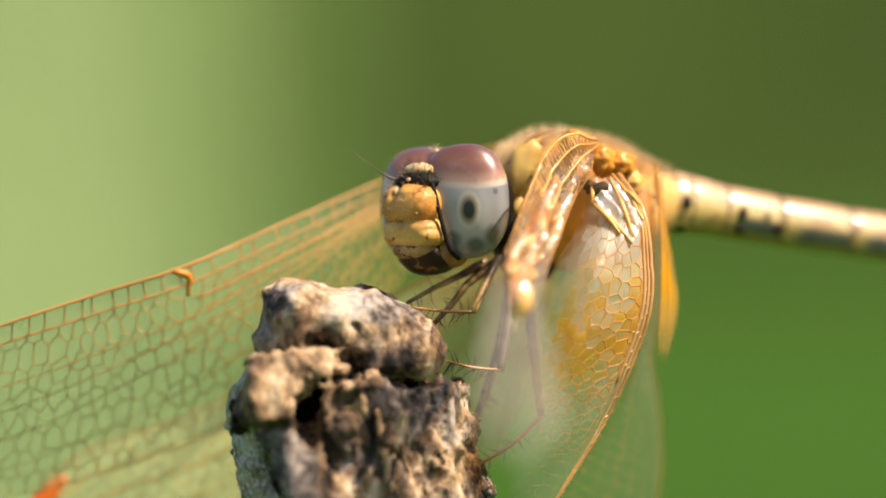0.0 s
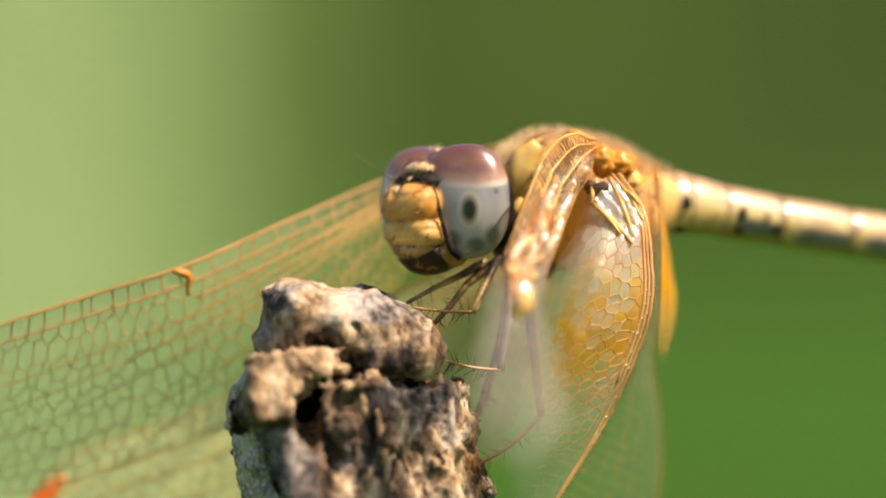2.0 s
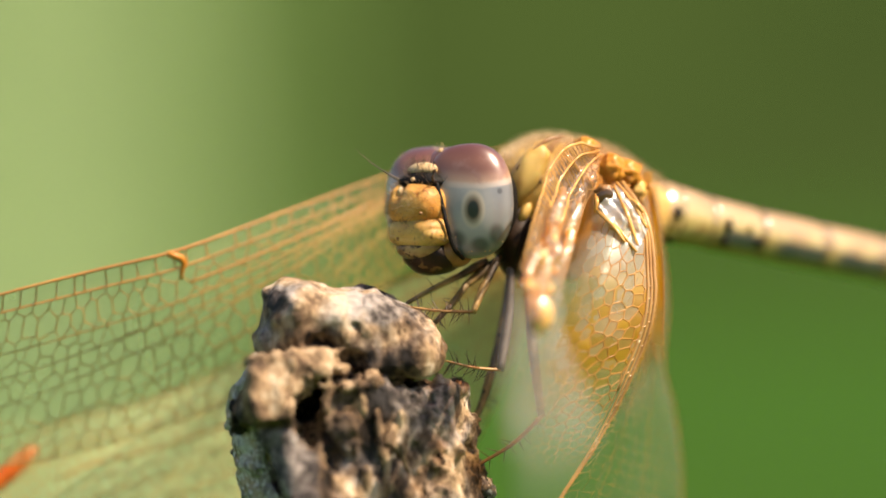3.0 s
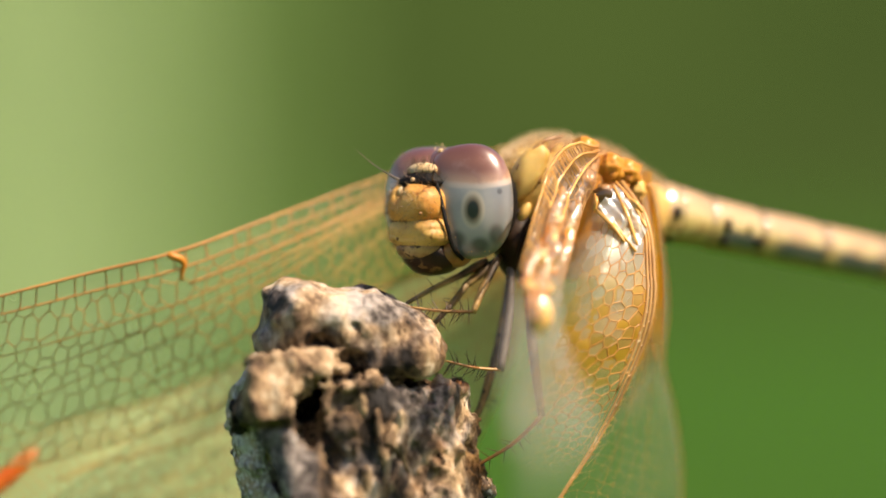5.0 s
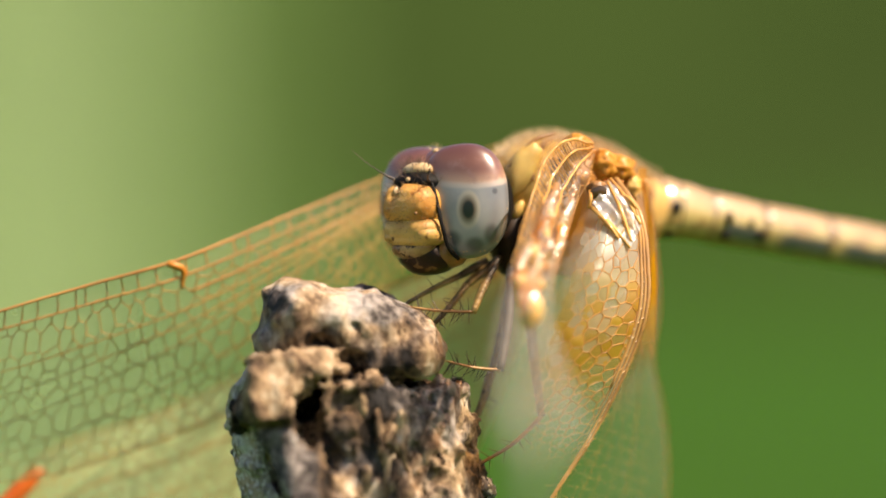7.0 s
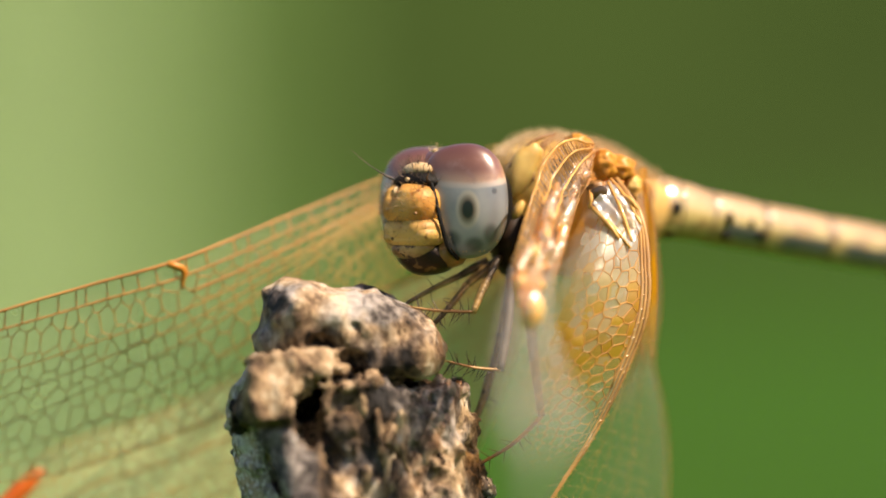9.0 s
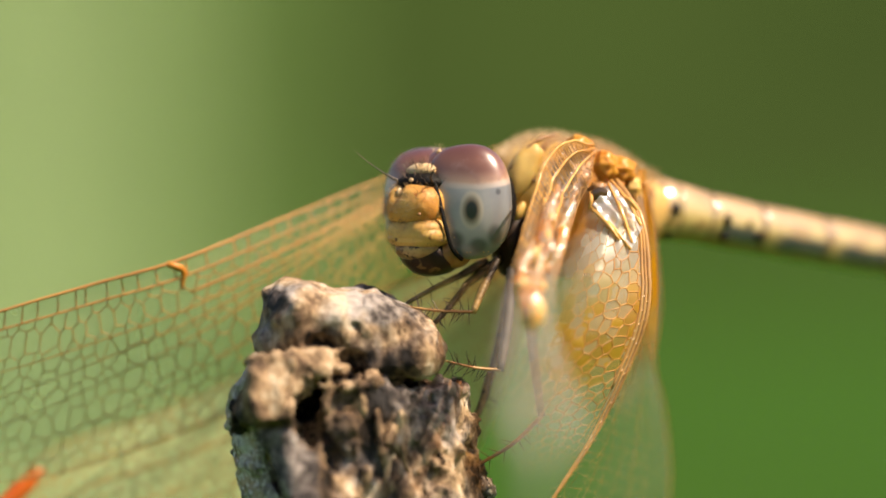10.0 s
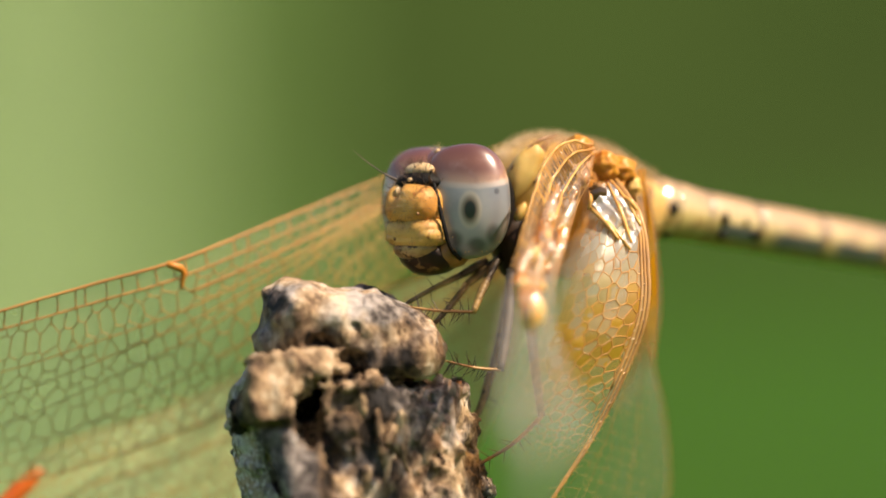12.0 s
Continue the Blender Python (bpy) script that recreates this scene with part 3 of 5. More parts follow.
def knob_field(p):
    d = egg(p, (-5.48, -1.8, -2.73), (1.7, 2.9, 1.5))
    d = melt(d, egg(p, (-2.85, -1.2, -3.25), (2.3, 3.0, 1.62)), 0.45)
    d = melt(d, egg(p, (-4.23, -1.7, -3.11), (1.7, 2.8, 1.42)), 0.5)
    d = melt(d, egg(p, (-1.53, -1.0, -3.86), (1.55, 2.9, 1.15)), 0.35)
    d = melt(d, egg(p, (-3.09, -0.2, -1.93), (0.9, 1.0, 0.55)), 0.3)
    d = melt(d, egg(p, (-6.08, -1.8, -1.83), (0.95, 1.1, 0.62)), 0.3)
    d = melt(d, egg(p, (-5.25, -2.2, -3.76), (2.1, 2.2, 0.9)), 0.4)
    d = melt(d, egg(p, (-1.85, -1.9, -4.39), (1.9, 2.6, 0.8)), 0.4)
    d = np.maximum(d, 0.45 * (p[..., 0] + 1.95) + 0.89 * (p[..., 2] + 2.02) + 0.2 * lattice_noise(p, 1.3, 93))  # the slanting break
    d = np.maximum(d, 0.97 * (p[..., 0] - 0.02) - 0.24 * (p[..., 2] + 3.9) + 0.25 * lattice_noise(p, 0.9, 91))  # the split right end
    d = np.maximum(d, -p[..., 2] - 4.85 - 0.12 * (p[..., 0] + 4.0) - 0.16 * (p[..., 1] + 2.5) + 0.3 * lattice_noise(p, 1.1, 92))  # underside, rising to the front
    d = np.maximum(d, -egg(p, (-4.73, -5.4, -3.71), (1.3, 1.3, 0.55)))  # the hollow under the left hump
    d = np.maximum(d, -egg(p, (-6.18, -5, -1.87), (0.34, 0.5, 0.22)))
    d = np.maximum(d, -egg(p, (-3.40, -4.5, -2.97), (0.30, 0.5, 0.22)))
    return d + rough_wood(p, 0.24, 100) + 0.10 * lattice_noise(p, 0.55, 95) + 0.05 * cracks(p, 1.3, 43)


def shoulder(p):
    """The slope at which the stump's upper corner is broken off."""
    return -0.842 * (p[..., 0] + 7.3) + 0.54 * (p[..., 2] + 4.42) + 0.3 * lattice_noise(p, 0.8, 71)


RIDGE = ((-6.84, -4.8, -6.40), (-4.83, -6.7, -9.90))


def column_field(p):
    low = np.clip((-2.0 - p[..., 2]) / 8, 0, 2)
    x = p[..., 0] + 3.9 - 1.0 * low ** 1.5
    y = p[..., 1] + 0.9
    turn = np.arctan2(y, x)
    r = 4.62 + 0.22 * np.sin(3 * turn + 0.8) + 0.16 * np.sin(7 * turn) - 0.12 * low
    d = np.maximum(np.sqrt(x ** 2 + (0.98 * y) ** 2) - r, p[..., 2] + 4.9 + 0.10 * (p[..., 0] + 4))
    d = melt(d, egg(p, (-4.03, -3.6, -6.11), (2.2, 1.5, 1.2)), 0.5)
    d = melt(d, egg(p, (-6.88, -2.8, -6.66), (1.2, 1.8, 1.6)), 0.5)
    d = melt(d, egg(p, (-0.53, -2.2, -7.22), (1.3, 2.0, 2.2)), 0.6)
    grit, pits = rough_wood(p, 1.0), 0.12 * lattice_noise(p, 0.4, 97)
    d = d + 0.85 * grit + 0.16 * cracks(p, 1.25, 51, 0.14) + 0.14 * cracks(p, 0.8, 61)
    d = melt(d, rod(p, *RIDGE, 0.85) + 0.5 * grit, 1.3)
    d = np.maximum(d, shoulder(p))
    for a, b, r in HOLE + (((-7.50, -9, -6.59), (-7.67, -3.6, -7.65), 0.62), ((-4.04, -6.4, -6.03), (-3.92, -5.9, -7.78), 0.36), ((-2.51, -6, -6.15), (-2.08, -5.8, -7.78), 0.34), ((-3.38, -6, -5.39), (-3.12, -5.8, -6.91), 0.22), ((-3.11, -6.4, -8.19), (-4.30, -6.4, -8.58), 0.26), ((-1.35, -5.6, -6.38), (-1.21, -5.6, -8.44), 0.20)):
        d = np.maximum(d, pits - rod(p, a, b, r))
    return d


def crust_field(p):
    low = np.clip((-2.0 - p[..., 2]) / 8, 0, 2)
    x = p[..., 0] + 3.9 - 1.0 * low ** 1.5
    y = p[..., 1] + 1.2
    d = np.sqrt(x ** 2 + y ** 2) - 5.0 + 0.12 * low
    d = d + 0.22 * lattice_noise(p, 0.5, 11) + 0.14 * lattice_noise(p, 0.22, 12)
    d = np.maximum(d, p[..., 2] + 4.35 - 0.5 * (p[..., 0] + 8))
    side = p[..., 0] + 7.35 - 1.0 * low ** 1.5 + 0.45 * lattice_noise(p * [0, 1, 1], 0.9, 13)
    return np.maximum(np.maximum(d, side), shoulder(p) - 0.12)


def ledge_field(p):
    d = egg(p, (-6.09, -4.4, -4.45), (1.3, 1.3, 0.55))
    d = melt(d, egg(p, (-6.29, -5, -5.16), (1.2, 1.3, 0.60)), 0.6)
    d = melt(d, egg(p, (-6.82, -5.3, -5.71), (0.72, 1.2, 0.80)), 0.7)
    d = melt(d, egg(p, (-6.16, -5.5, -6.16), (0.75, 1.0, 0.6)), 0.6)
    d = melt(d, egg(p, (-4.56, -4.6, -4.60), (1.3, 1.0, 0.34)), 0.5)
    d = melt(d, rod(p, (-4.87, -5, -4.50), (-3.54, -4.2, -3.61), 0.16), 0.3)
    d = melt(d, egg(p, (-3.68, -5.1, -5.29), (0.9, 0.8, 0.34)), 0.4)
    d = melt(d, egg(p, (-2.74, -4.8, -5.08), (0.55, 0.7, 0.42)), 0.3)
    d = d + rough_wood(p, 0.55, 40) + 0.10 * cracks(p, 0.9, 81)
    pits = 0.08 * lattice_noise(p, 0.35, 98)
    for a, b, r in HOLE:
        d = np.maximum(d, pits - rod(p, a, b, r))
    return d


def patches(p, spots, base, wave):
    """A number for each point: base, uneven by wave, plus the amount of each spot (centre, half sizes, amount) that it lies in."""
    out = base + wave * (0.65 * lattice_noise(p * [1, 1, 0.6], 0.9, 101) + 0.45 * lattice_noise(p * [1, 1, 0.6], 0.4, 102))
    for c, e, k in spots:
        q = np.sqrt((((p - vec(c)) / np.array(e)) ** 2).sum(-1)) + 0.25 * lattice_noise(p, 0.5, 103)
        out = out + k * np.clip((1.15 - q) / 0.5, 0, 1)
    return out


stump = thing("stump", None, None, (-3.8, -1.2, -11.46), "weathered grey-brown dead stump with a cracked knobby top", "stump")
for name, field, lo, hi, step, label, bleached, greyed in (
        ("knob", knob_field, (-8.2, -6.2, -6.2), (1.6, 4.0, -0.6), 0.11, "bleached knobby broken tip, lit tops and shaded underside painted in",
         # lit tops and the shade of hollow and underside painted in; one dark bruise
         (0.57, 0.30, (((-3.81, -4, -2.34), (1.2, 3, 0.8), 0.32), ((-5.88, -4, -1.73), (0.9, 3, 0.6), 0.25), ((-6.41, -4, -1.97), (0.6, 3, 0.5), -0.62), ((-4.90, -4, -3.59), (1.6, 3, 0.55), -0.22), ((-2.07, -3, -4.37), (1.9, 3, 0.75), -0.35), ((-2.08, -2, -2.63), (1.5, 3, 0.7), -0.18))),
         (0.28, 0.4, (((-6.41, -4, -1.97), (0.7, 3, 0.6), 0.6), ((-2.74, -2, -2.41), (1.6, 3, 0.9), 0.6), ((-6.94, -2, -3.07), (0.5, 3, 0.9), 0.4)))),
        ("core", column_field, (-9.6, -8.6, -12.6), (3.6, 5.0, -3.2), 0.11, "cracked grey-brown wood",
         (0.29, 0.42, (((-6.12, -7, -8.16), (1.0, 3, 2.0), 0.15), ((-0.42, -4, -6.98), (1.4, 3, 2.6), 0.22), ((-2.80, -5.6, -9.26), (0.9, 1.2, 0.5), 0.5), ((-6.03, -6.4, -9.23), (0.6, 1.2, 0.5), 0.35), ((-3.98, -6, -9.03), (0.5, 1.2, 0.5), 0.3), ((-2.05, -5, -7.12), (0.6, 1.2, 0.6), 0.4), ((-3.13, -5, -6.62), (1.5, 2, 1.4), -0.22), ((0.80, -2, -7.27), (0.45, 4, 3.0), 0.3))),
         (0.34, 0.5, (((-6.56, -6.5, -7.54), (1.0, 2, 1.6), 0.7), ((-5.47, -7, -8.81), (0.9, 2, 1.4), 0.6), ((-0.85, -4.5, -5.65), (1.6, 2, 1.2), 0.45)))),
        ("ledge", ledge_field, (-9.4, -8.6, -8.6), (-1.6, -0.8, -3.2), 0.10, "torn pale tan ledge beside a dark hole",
         # brown shadow along the ledge's lower edge painted in
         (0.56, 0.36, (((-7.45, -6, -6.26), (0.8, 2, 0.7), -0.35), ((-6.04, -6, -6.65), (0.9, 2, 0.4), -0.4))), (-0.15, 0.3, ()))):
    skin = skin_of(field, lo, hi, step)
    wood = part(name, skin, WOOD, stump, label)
    paint(wood, "bleach_and_light", patches(skin[0], bleached[2], bleached[0], bleached[1]))
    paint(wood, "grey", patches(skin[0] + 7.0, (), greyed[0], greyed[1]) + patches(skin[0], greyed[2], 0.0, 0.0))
part("crust", skin_of(crust_field, (-9.8, -6.8, -12.6), (-4.4, 4.6, -3.0), 0.09), CRUST, stump, "speckled grey bark edge")
stem = tube(spline([(-2.85, -1.2, -11.24), (-2.3, -1, -23.42), (-3.21, 0.5, -79.29), (-1.89, 2, -259.44), (-1.0, 2.0, -803.0)], 80), [4.0, 4.3, 4.6, 5.2, 6.5], 20)
paint(part("stem", stem, WOOD, stump), "bleach_and_light", np.full(len(stem[0]), 0.35))
part("crust", ball((1.64, -1.2, -9.47), (0.42, 0.7, 0.5), nu=20, nv=26, rough=0.35, scale=2.5), CRUST, stump, "speckled grey bark edge")
# torn slivers that stand out of the front, and a dry bud scale
sg = np.random.default_rng(12)
for k in range(30):
    x = sg.uniform(-7.6, 0.2)
    z = sg.uniform(-11.5, -5.9)
    y = -0.9 - math.sqrt(max(4.6 ** 2 - (x + 3.7) ** 2, 0.3)) + sg.uniform(0.1, 0.35)
    turn = np.array(Euler((sg.normal(0, 0.25), sg.normal(0, 0.35), sg.normal(0, 0.5))).to_matrix().transposed())
    long = sg.uniform(0.35, 1.0)
    if (x + 5.3) ** 2 + (z + 6.2) ** 2 < 0.9:
        continue
    sliver = ball((x, y, z), (sg.uniform(0.12, 0.26), 0.16, long), turn, nu=9, nv=8, power=0.8, rough=0.3, seed=k, scale=2.0)
    paint(part("splinter", sliver, WOOD, stump), "bleach_and_light", np.full(len(sliver[0]), (0.75, 0.25, 0.5)[k % 3]))
part("bud_scale", ball((0.6, -1, -5.51), (0.22, 0.3, 0.36), nu=12, nv=16, rough=0.2, scale=2.0), SUTURE, stump, "dry reddish-brown bud scale")

# ---- the dragonfly ----
dragonfly = thing("dragonfly", None, None, (-0.53, -0.5, -3.19), "amber and straw-coloured dragonfly with brown-grey eyes clinging to the stump", "dragonfly")

# head: forward, sideways and up axes
FACE = radians(40)
HEAD = np.array([(-math.sin(FACE), -math.cos(FACE), 0), (math.cos(FACE), -math.sin(FACE), 0), (0, 0, 1.0)])
HEAD_MID = vec((-0.16, 0, 1.8))
NECK = vec((1.88, 1.2, 1.54))


def on_head(f, r, u):
    return HEAD_MID + np.array([f, r, u]) @ HEAD


def head_ball(f, r, u, semi, **more):
    return ball(on_head(f, r, u), semi, HEAD, **more)


head = part("head", head_ball(-0.25, 0, -0.25, (1.45, 1.75, 1.95)), DARK_SHELL, dragonfly, "dark head capsule", NECK)
NEAR_EYE = vec((1.04, -0.85, 1.86))
near_eye = ball(NEAR_EYE, (1.70, 0.98, 2.26), np.array(Euler((0, radians(-7), radians(-20))).to_matrix().transposed()), nu=48, nv=64, power=0.82)
spread = 1 + 0.035 * (near_eye[0][:, 2] - NEAR_EYE[2])
near_eye[0][:, 0] = NEAR_EYE[0] + (near_eye[0][:, 0] - NEAR_EYE[0]) * spread
part("rear_rim", ball((1.27, 0.15, 1.8), (1.64, 0.9, 2.02), nu=30, nv=40), BLACK, head, "black rim behind the eye")
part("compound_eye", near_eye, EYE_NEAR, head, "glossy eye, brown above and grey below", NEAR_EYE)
# pale dots for dust and for the small white reflection in the pupil
sg = np.random.default_rng(4)
front = near_eye[0][near_eye[0][:, 1] < NEAR_EYE[1] - 0.55]
for k in sg.choice(len(front), 7, replace=False):
    part("eye_speck", ball(front[k], (0.03, 0.03, 0.03), nu=6, nv=6), PALE, head, "tiny pale speck")
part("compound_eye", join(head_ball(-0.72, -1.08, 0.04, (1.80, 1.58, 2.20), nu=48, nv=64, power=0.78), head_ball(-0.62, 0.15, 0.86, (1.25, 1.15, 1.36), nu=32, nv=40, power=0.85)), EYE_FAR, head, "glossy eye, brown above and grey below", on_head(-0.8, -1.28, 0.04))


def dented(shape, f, dents):
    """Presses grooves (side, up, half width, half height, depth) into the front of a face plate."""
    v = shape[0].copy()
    loc = (v - HEAD_MID) @ HEAD.T
    for r, u, w, h, depth in dents:
        k = np.exp(-((loc[:, 1] - r) / w) ** 2 - ((loc[:, 2] - u) / h) ** 2) * (loc[:, 0] > f - 0.3)
        v -= (k * depth)[:, None] * HEAD[0]
    return v, shape[1]


frons = dented(head_ball(1.22, -0.12, -0.08, (1.12, 1.26, 0.92), nu=40, nv=56, power=0.86, rough=0.03), 1.4, ((-0.35, 0.55, 0.16, 0.5, 0.45), (-0.2, 0.25, 0.5, 0.12, 0.08), (0.75, -0.45, 0.1, 0.1, 0.08), (-1.1, 0.1, 0.2, 0.6, 0.15)))
part("forehead", frons, FRONS, head, "amber hairy forehead")
clypeus = dented(head_ball(1.08, -0.05, -1.14, (1.14, 1.28, 0.70), nu=40, nv=56, power=0.82, rough=0.04, seed=4), 1.2, ((0, -1.4, 1.0, 0.06, 0.06), (0.45, -1.3, 0.06, 0.25, 0.06), (-0.5, -1.3, 0.06, 0.25, 0.06)))
clypeus = join(clypeus, head_ball(1.32, 0.78, -1.28, (0.74, 0.50, 0.40), nu=20, nv=28), head_ball(1.45, -0.62, -1.38, (0.70, 0.55, 0.32), nu=20, nv=28))
part("clypeus", clypeus, CLYPEUS, head, "straw-yellow face plate")
labrum = head_ball(0.98, -0.10, -1.82, (0.98, 1.00, 0.50), nu=30, nv=40, rough=0.06, seed=8)
part("labrum", labrum, LIP, head, "mottled brown upper lip")
part("labium", head_ball(0.42, 0.0, -2.12, (1.20, 1.22, 0.76), nu=30, nv=40, rough=0.06, scale=2.0), LOWER_LIP, head, "dark brown mouth")
part("mandible", head_ball(0.15, 0.95, -1.98, (0.85, 0.48, 0.58), nu=20, nv=28), JAW, head, "brown jaw")
part("mandible", head_ball(0.20, -0.85, -2.10, (0.75, 0.42, 0.48), nu=20, nv=28), JAW, head, "brown jaw")
brow = head_ball(0.98, -0.04, 0.82, (0.84, 1.04, 0.45), nu=24, nv=32, rough=0.1, seed=3)
part("brow", brow, BLACK, head, "black band between the eyes")
vertex = head_ball(0.98, -0.05, 1.27, (0.50, 0.72, 0.32), nu=20, nv=28, rough=0.08)
part("vertex", vertex, PALE, head, "pale tan bump")
part("ocellus", head_ball(1.72, 0.05, 0.88, (0.10, 0.13, 0.11), nu=10, nv=14), PALE, head, "small clear simple eye")
part("spot", head_ball(2.05, 0.72, -0.44, (0.10, 0.07, 0.07), nu=8, nv=10), SUTURE, head)
part("spot", head_ball(1.76, 0.95, -1.18, (0.10, 0.08, 0.08), nu=8, nv=10), SUTURE, head)
part("spot", head_ball(2.06, -0.42, -1.42, (0.10, 0.09, 0.09), nu=8, nv=10), SUTURE, head)
part("spot", head_ball(1.95, 0.35, -1.52, (0.10, 0.10, 0.05), nu=8, nv=10), SUTURE, head)
part("occiput", head_ball(0.05, 0.05, 2.05, (0.14, 0.12, 0.10), nu=14, nv=18, rough=0.2), PALE, head, "pale tuft between the eyes")
part("rear_rim", head_ball(-1.05, 0.55, 0.0, (0.75, 2.0, 2.0), nu=24, nv=36), BLACK, head, "black rim behind the eyes")
for u in (0.95, 0.35, -0.3):
    part("rim_spot", head_ball(-1.30, 2.2, u, (0.25, 0.22, 0.24), nu=10, nv=12), CLYPEUS, head, "yellow spot")
ant = spline([on_head(1.35, -0.82, 0.84), on_head(1.75, -1.15, 1.1), on_head(2.1, -1.75, 1.55), on_head(2.4, -2.35, 2.1)], 16)
part("antenna", tube(ant, [0.085, 0.05, 0.022, 0.016, 0.01], 6), HAIR_DARK, head, "thin dark bristle")
ant = spline([on_head(1.35, 0.80, 0.84), on_head(1.75, 1.05, 0.98), on_head(2.0, 1.4, 1.2), on_head(2.15, 1.65, 1.35)], 14)
part("antenna", tube(ant, [0.06, 0.03, 0.014, 0.008], 6), HAIR_DARK, head, "thin dark bristle")
face_hair = join(hairs(frons, 700, 0.24, 0.008, keep=lambda m: (m - HEAD_MID) @ HEAD[0] > 1.3, seed=1), hairs(clypeus, 360, 0.24, 0.008, keep=lambda m: (m - HEAD_MID) @ HEAD[0] > 1.2, seed=2),
                 hairs(labrum, 160, 0.22, 0.008, seed=3))
part("hair_fringe", face_hair, FACE_HAIR, head, "fine brown hairs on the face", kind="stuff")
part("hair_fringe", join(hairs(brow, 240, 0.34, 0.013, lean=(0, 0, 0.5), seed=5), hairs(vertex, 170, 0.4, 0.012, lean=(0, 0, 0.6), seed=6)), HAIR_DARK, head, "dark hairs between the eyes", kind="stuff")
far_hair = head_ball(-0.80, -1.28, 0.04, (1.75, 1.35, 2.24), nu=30, nv=40)
part("hair_fringe", hairs(far_hair, 900, 0.36, 0.016, keep=lambda m: (m - HEAD_MID) @ HEAD[0] > 0.1, seed=7), HAIR_DARK, head, "dark fringe past the face", kind="stuff")

seam_line = spline([(-0.44, -1.2, 3.03), (-0.31, -1.5, 2.54), (-0.15, -1.65, 1.96), (0.09, -1.8, 0.9), (0.35, -1.6, 0.02), (0.75, -1.2, -0.42)], 24)
part("eye_seam", tube(seam_line, [0.10, 0.08, 0.09, 0.08], 7), BLACK, head, "black seam along the eye")
part("spot", head_ball(1.85, -0.42, 0.42, (0.22, 0.10, 0.22), nu=10, nv=12), PALE, head, "white groove mark")
part("hair_fringe", hairs(ball(on_head(0.05, 0.05, 2.1), (0.2, 0.2, 0.15)), 30, 0.2, 0.010, lean=(0, 0, 1.2), seed=9), HAIR, head, "pale tuft", kind="stuff")

# thorax
ROOT = vec((5.98, 2.5, 4.03))
AXIS = spline([(2.26, 1.6, 2.15), (3.74, 2.6, 2.27), (5.81, 4.2, 2.06), (7.44, 5.4, 1.8), (8.61, 6.2, 1.67)], 40)
AX = unit(AXIS[-1] - AXIS[0])
SIDE = unit(np.cross(AX, [0, 0, 1.0]))


def barrel(up, down, wide, around=44):
    s = np.linspace(0, 1, len(AXIS))
    k = np.linspace(0, 1, len(up))
    ru, rd, rw = np.interp(s, k, up), np.interp(s, k, down), np.interp(s, k, wide)
    v = []
    for i, c in enumerate(AXIS):
        for j in range(around):
            w = 2 * math.pi * j / around
            h = math.sin(w)
            lump = 1 + 0.035 * noise.noise(Vector((i * 0.16, j * 0.2, 0)))
            v.append(c + lump * (SIDE * rw[i] * math.cos(w) + np.array([0, 0, 1.0]) * (ru[i] if h > 0 else rd[i]) * h))
    f = grid_faces(len(AXIS), around, True)
    f += [tuple(range(around - 1, -1, -1)), tuple((len(AXIS) - 1) * around + j for j in range(around))]
    return np.array(v), f


thorax_shape = barrel([1.10, 1.72, 2.02, 2.16, 2.16, 2.10, 1.94, 1.66, 1.40, 1.22, 1.15], [1.3, 2.2, 2.9, 3.3, 3.4, 3.3, 3.0, 2.4, 1.8, 1.5, 1.3], [1.0, 1.7, 2.0, 2.2, 2.3, 2.3, 2.1, 1.8, 1.5, 1.3, 1.2])
thorax = part("thorax", thorax_shape, THORAX, dragonfly, "straw-yellow downy thorax", ROOT)
part("down", join(hairs(thorax_shape, 4600, 0.50, 0.010, lean=(-0.1, 0, 0.3), keep=lambda m: m[2] > 2.6, seed=11),
                  hairs(thorax_shape, 300, 0.3, 0.009, seed=12)), HAIR, thorax, "fine tan down", kind="stuff")


def on_thorax(s, w, lift=0.04):
    """A point on the thorax: s along it, w degrees round it from its near side upwards."""
    i = min(int(s * 39), 39)
    j = int(round(w / 360 * 44)) % 44
    p = thorax_shape[0][i * 44 + j]
    return p + unit(p - AXIS[i]) * lift


def near_side(sign=1):
    return 0 if SIDE[1] < 0 else 180


def seam(points, radius, material, name="seam", label=""):
    base = near_side()
    pts = [on_thorax(s, (base + w) if base == 0 else (base - w), 0.0) for s, w in points]
    part(name, tube(spline(pts, 18), [radius * 0.6, radius, radius * 0.6], 8, 1.0), material, thorax, label)


seam([(0.08, 20), (0.16, 45), (0.30, 70), (0.45, 84)], 0.16, SUTURE, label="brown slanting seam")
seam([(0.20, -20), (0.28, 10), (0.36, 40), (0.46, 66)], 0.10, SUTURE, label="brown slanting seam")
seam([(0.10, -10), (0.16, 6), (0.22, 28), (0.26, 40)], 0.12, DARK_SHELL, label="dark seam")
seam([(0.50, -20), (0.60, 20), (0.66, 45)], 0.09, SUTURE)
seam([(0.70, -20), (0.78, 20), (0.82, 50)], 0.09, SUTURE)
seam([(0.30, 86), (0.5, 90), (0.7, 90), (0.9, 90)], 0.22, ORANGE, "keel", "orange ridge along the back")
lean = np.array(Euler((0, radians(30), 0)).to_matrix().transposed())
part("shoulder_plate", ball((3.14, 0.85, 3.03), (0.60, 0.42, 1.25), lean, nu=28, nv=36, rough=0.10, scale=1.6, power=0.95), PLATE, thorax, "smooth yellow shoulder plate")
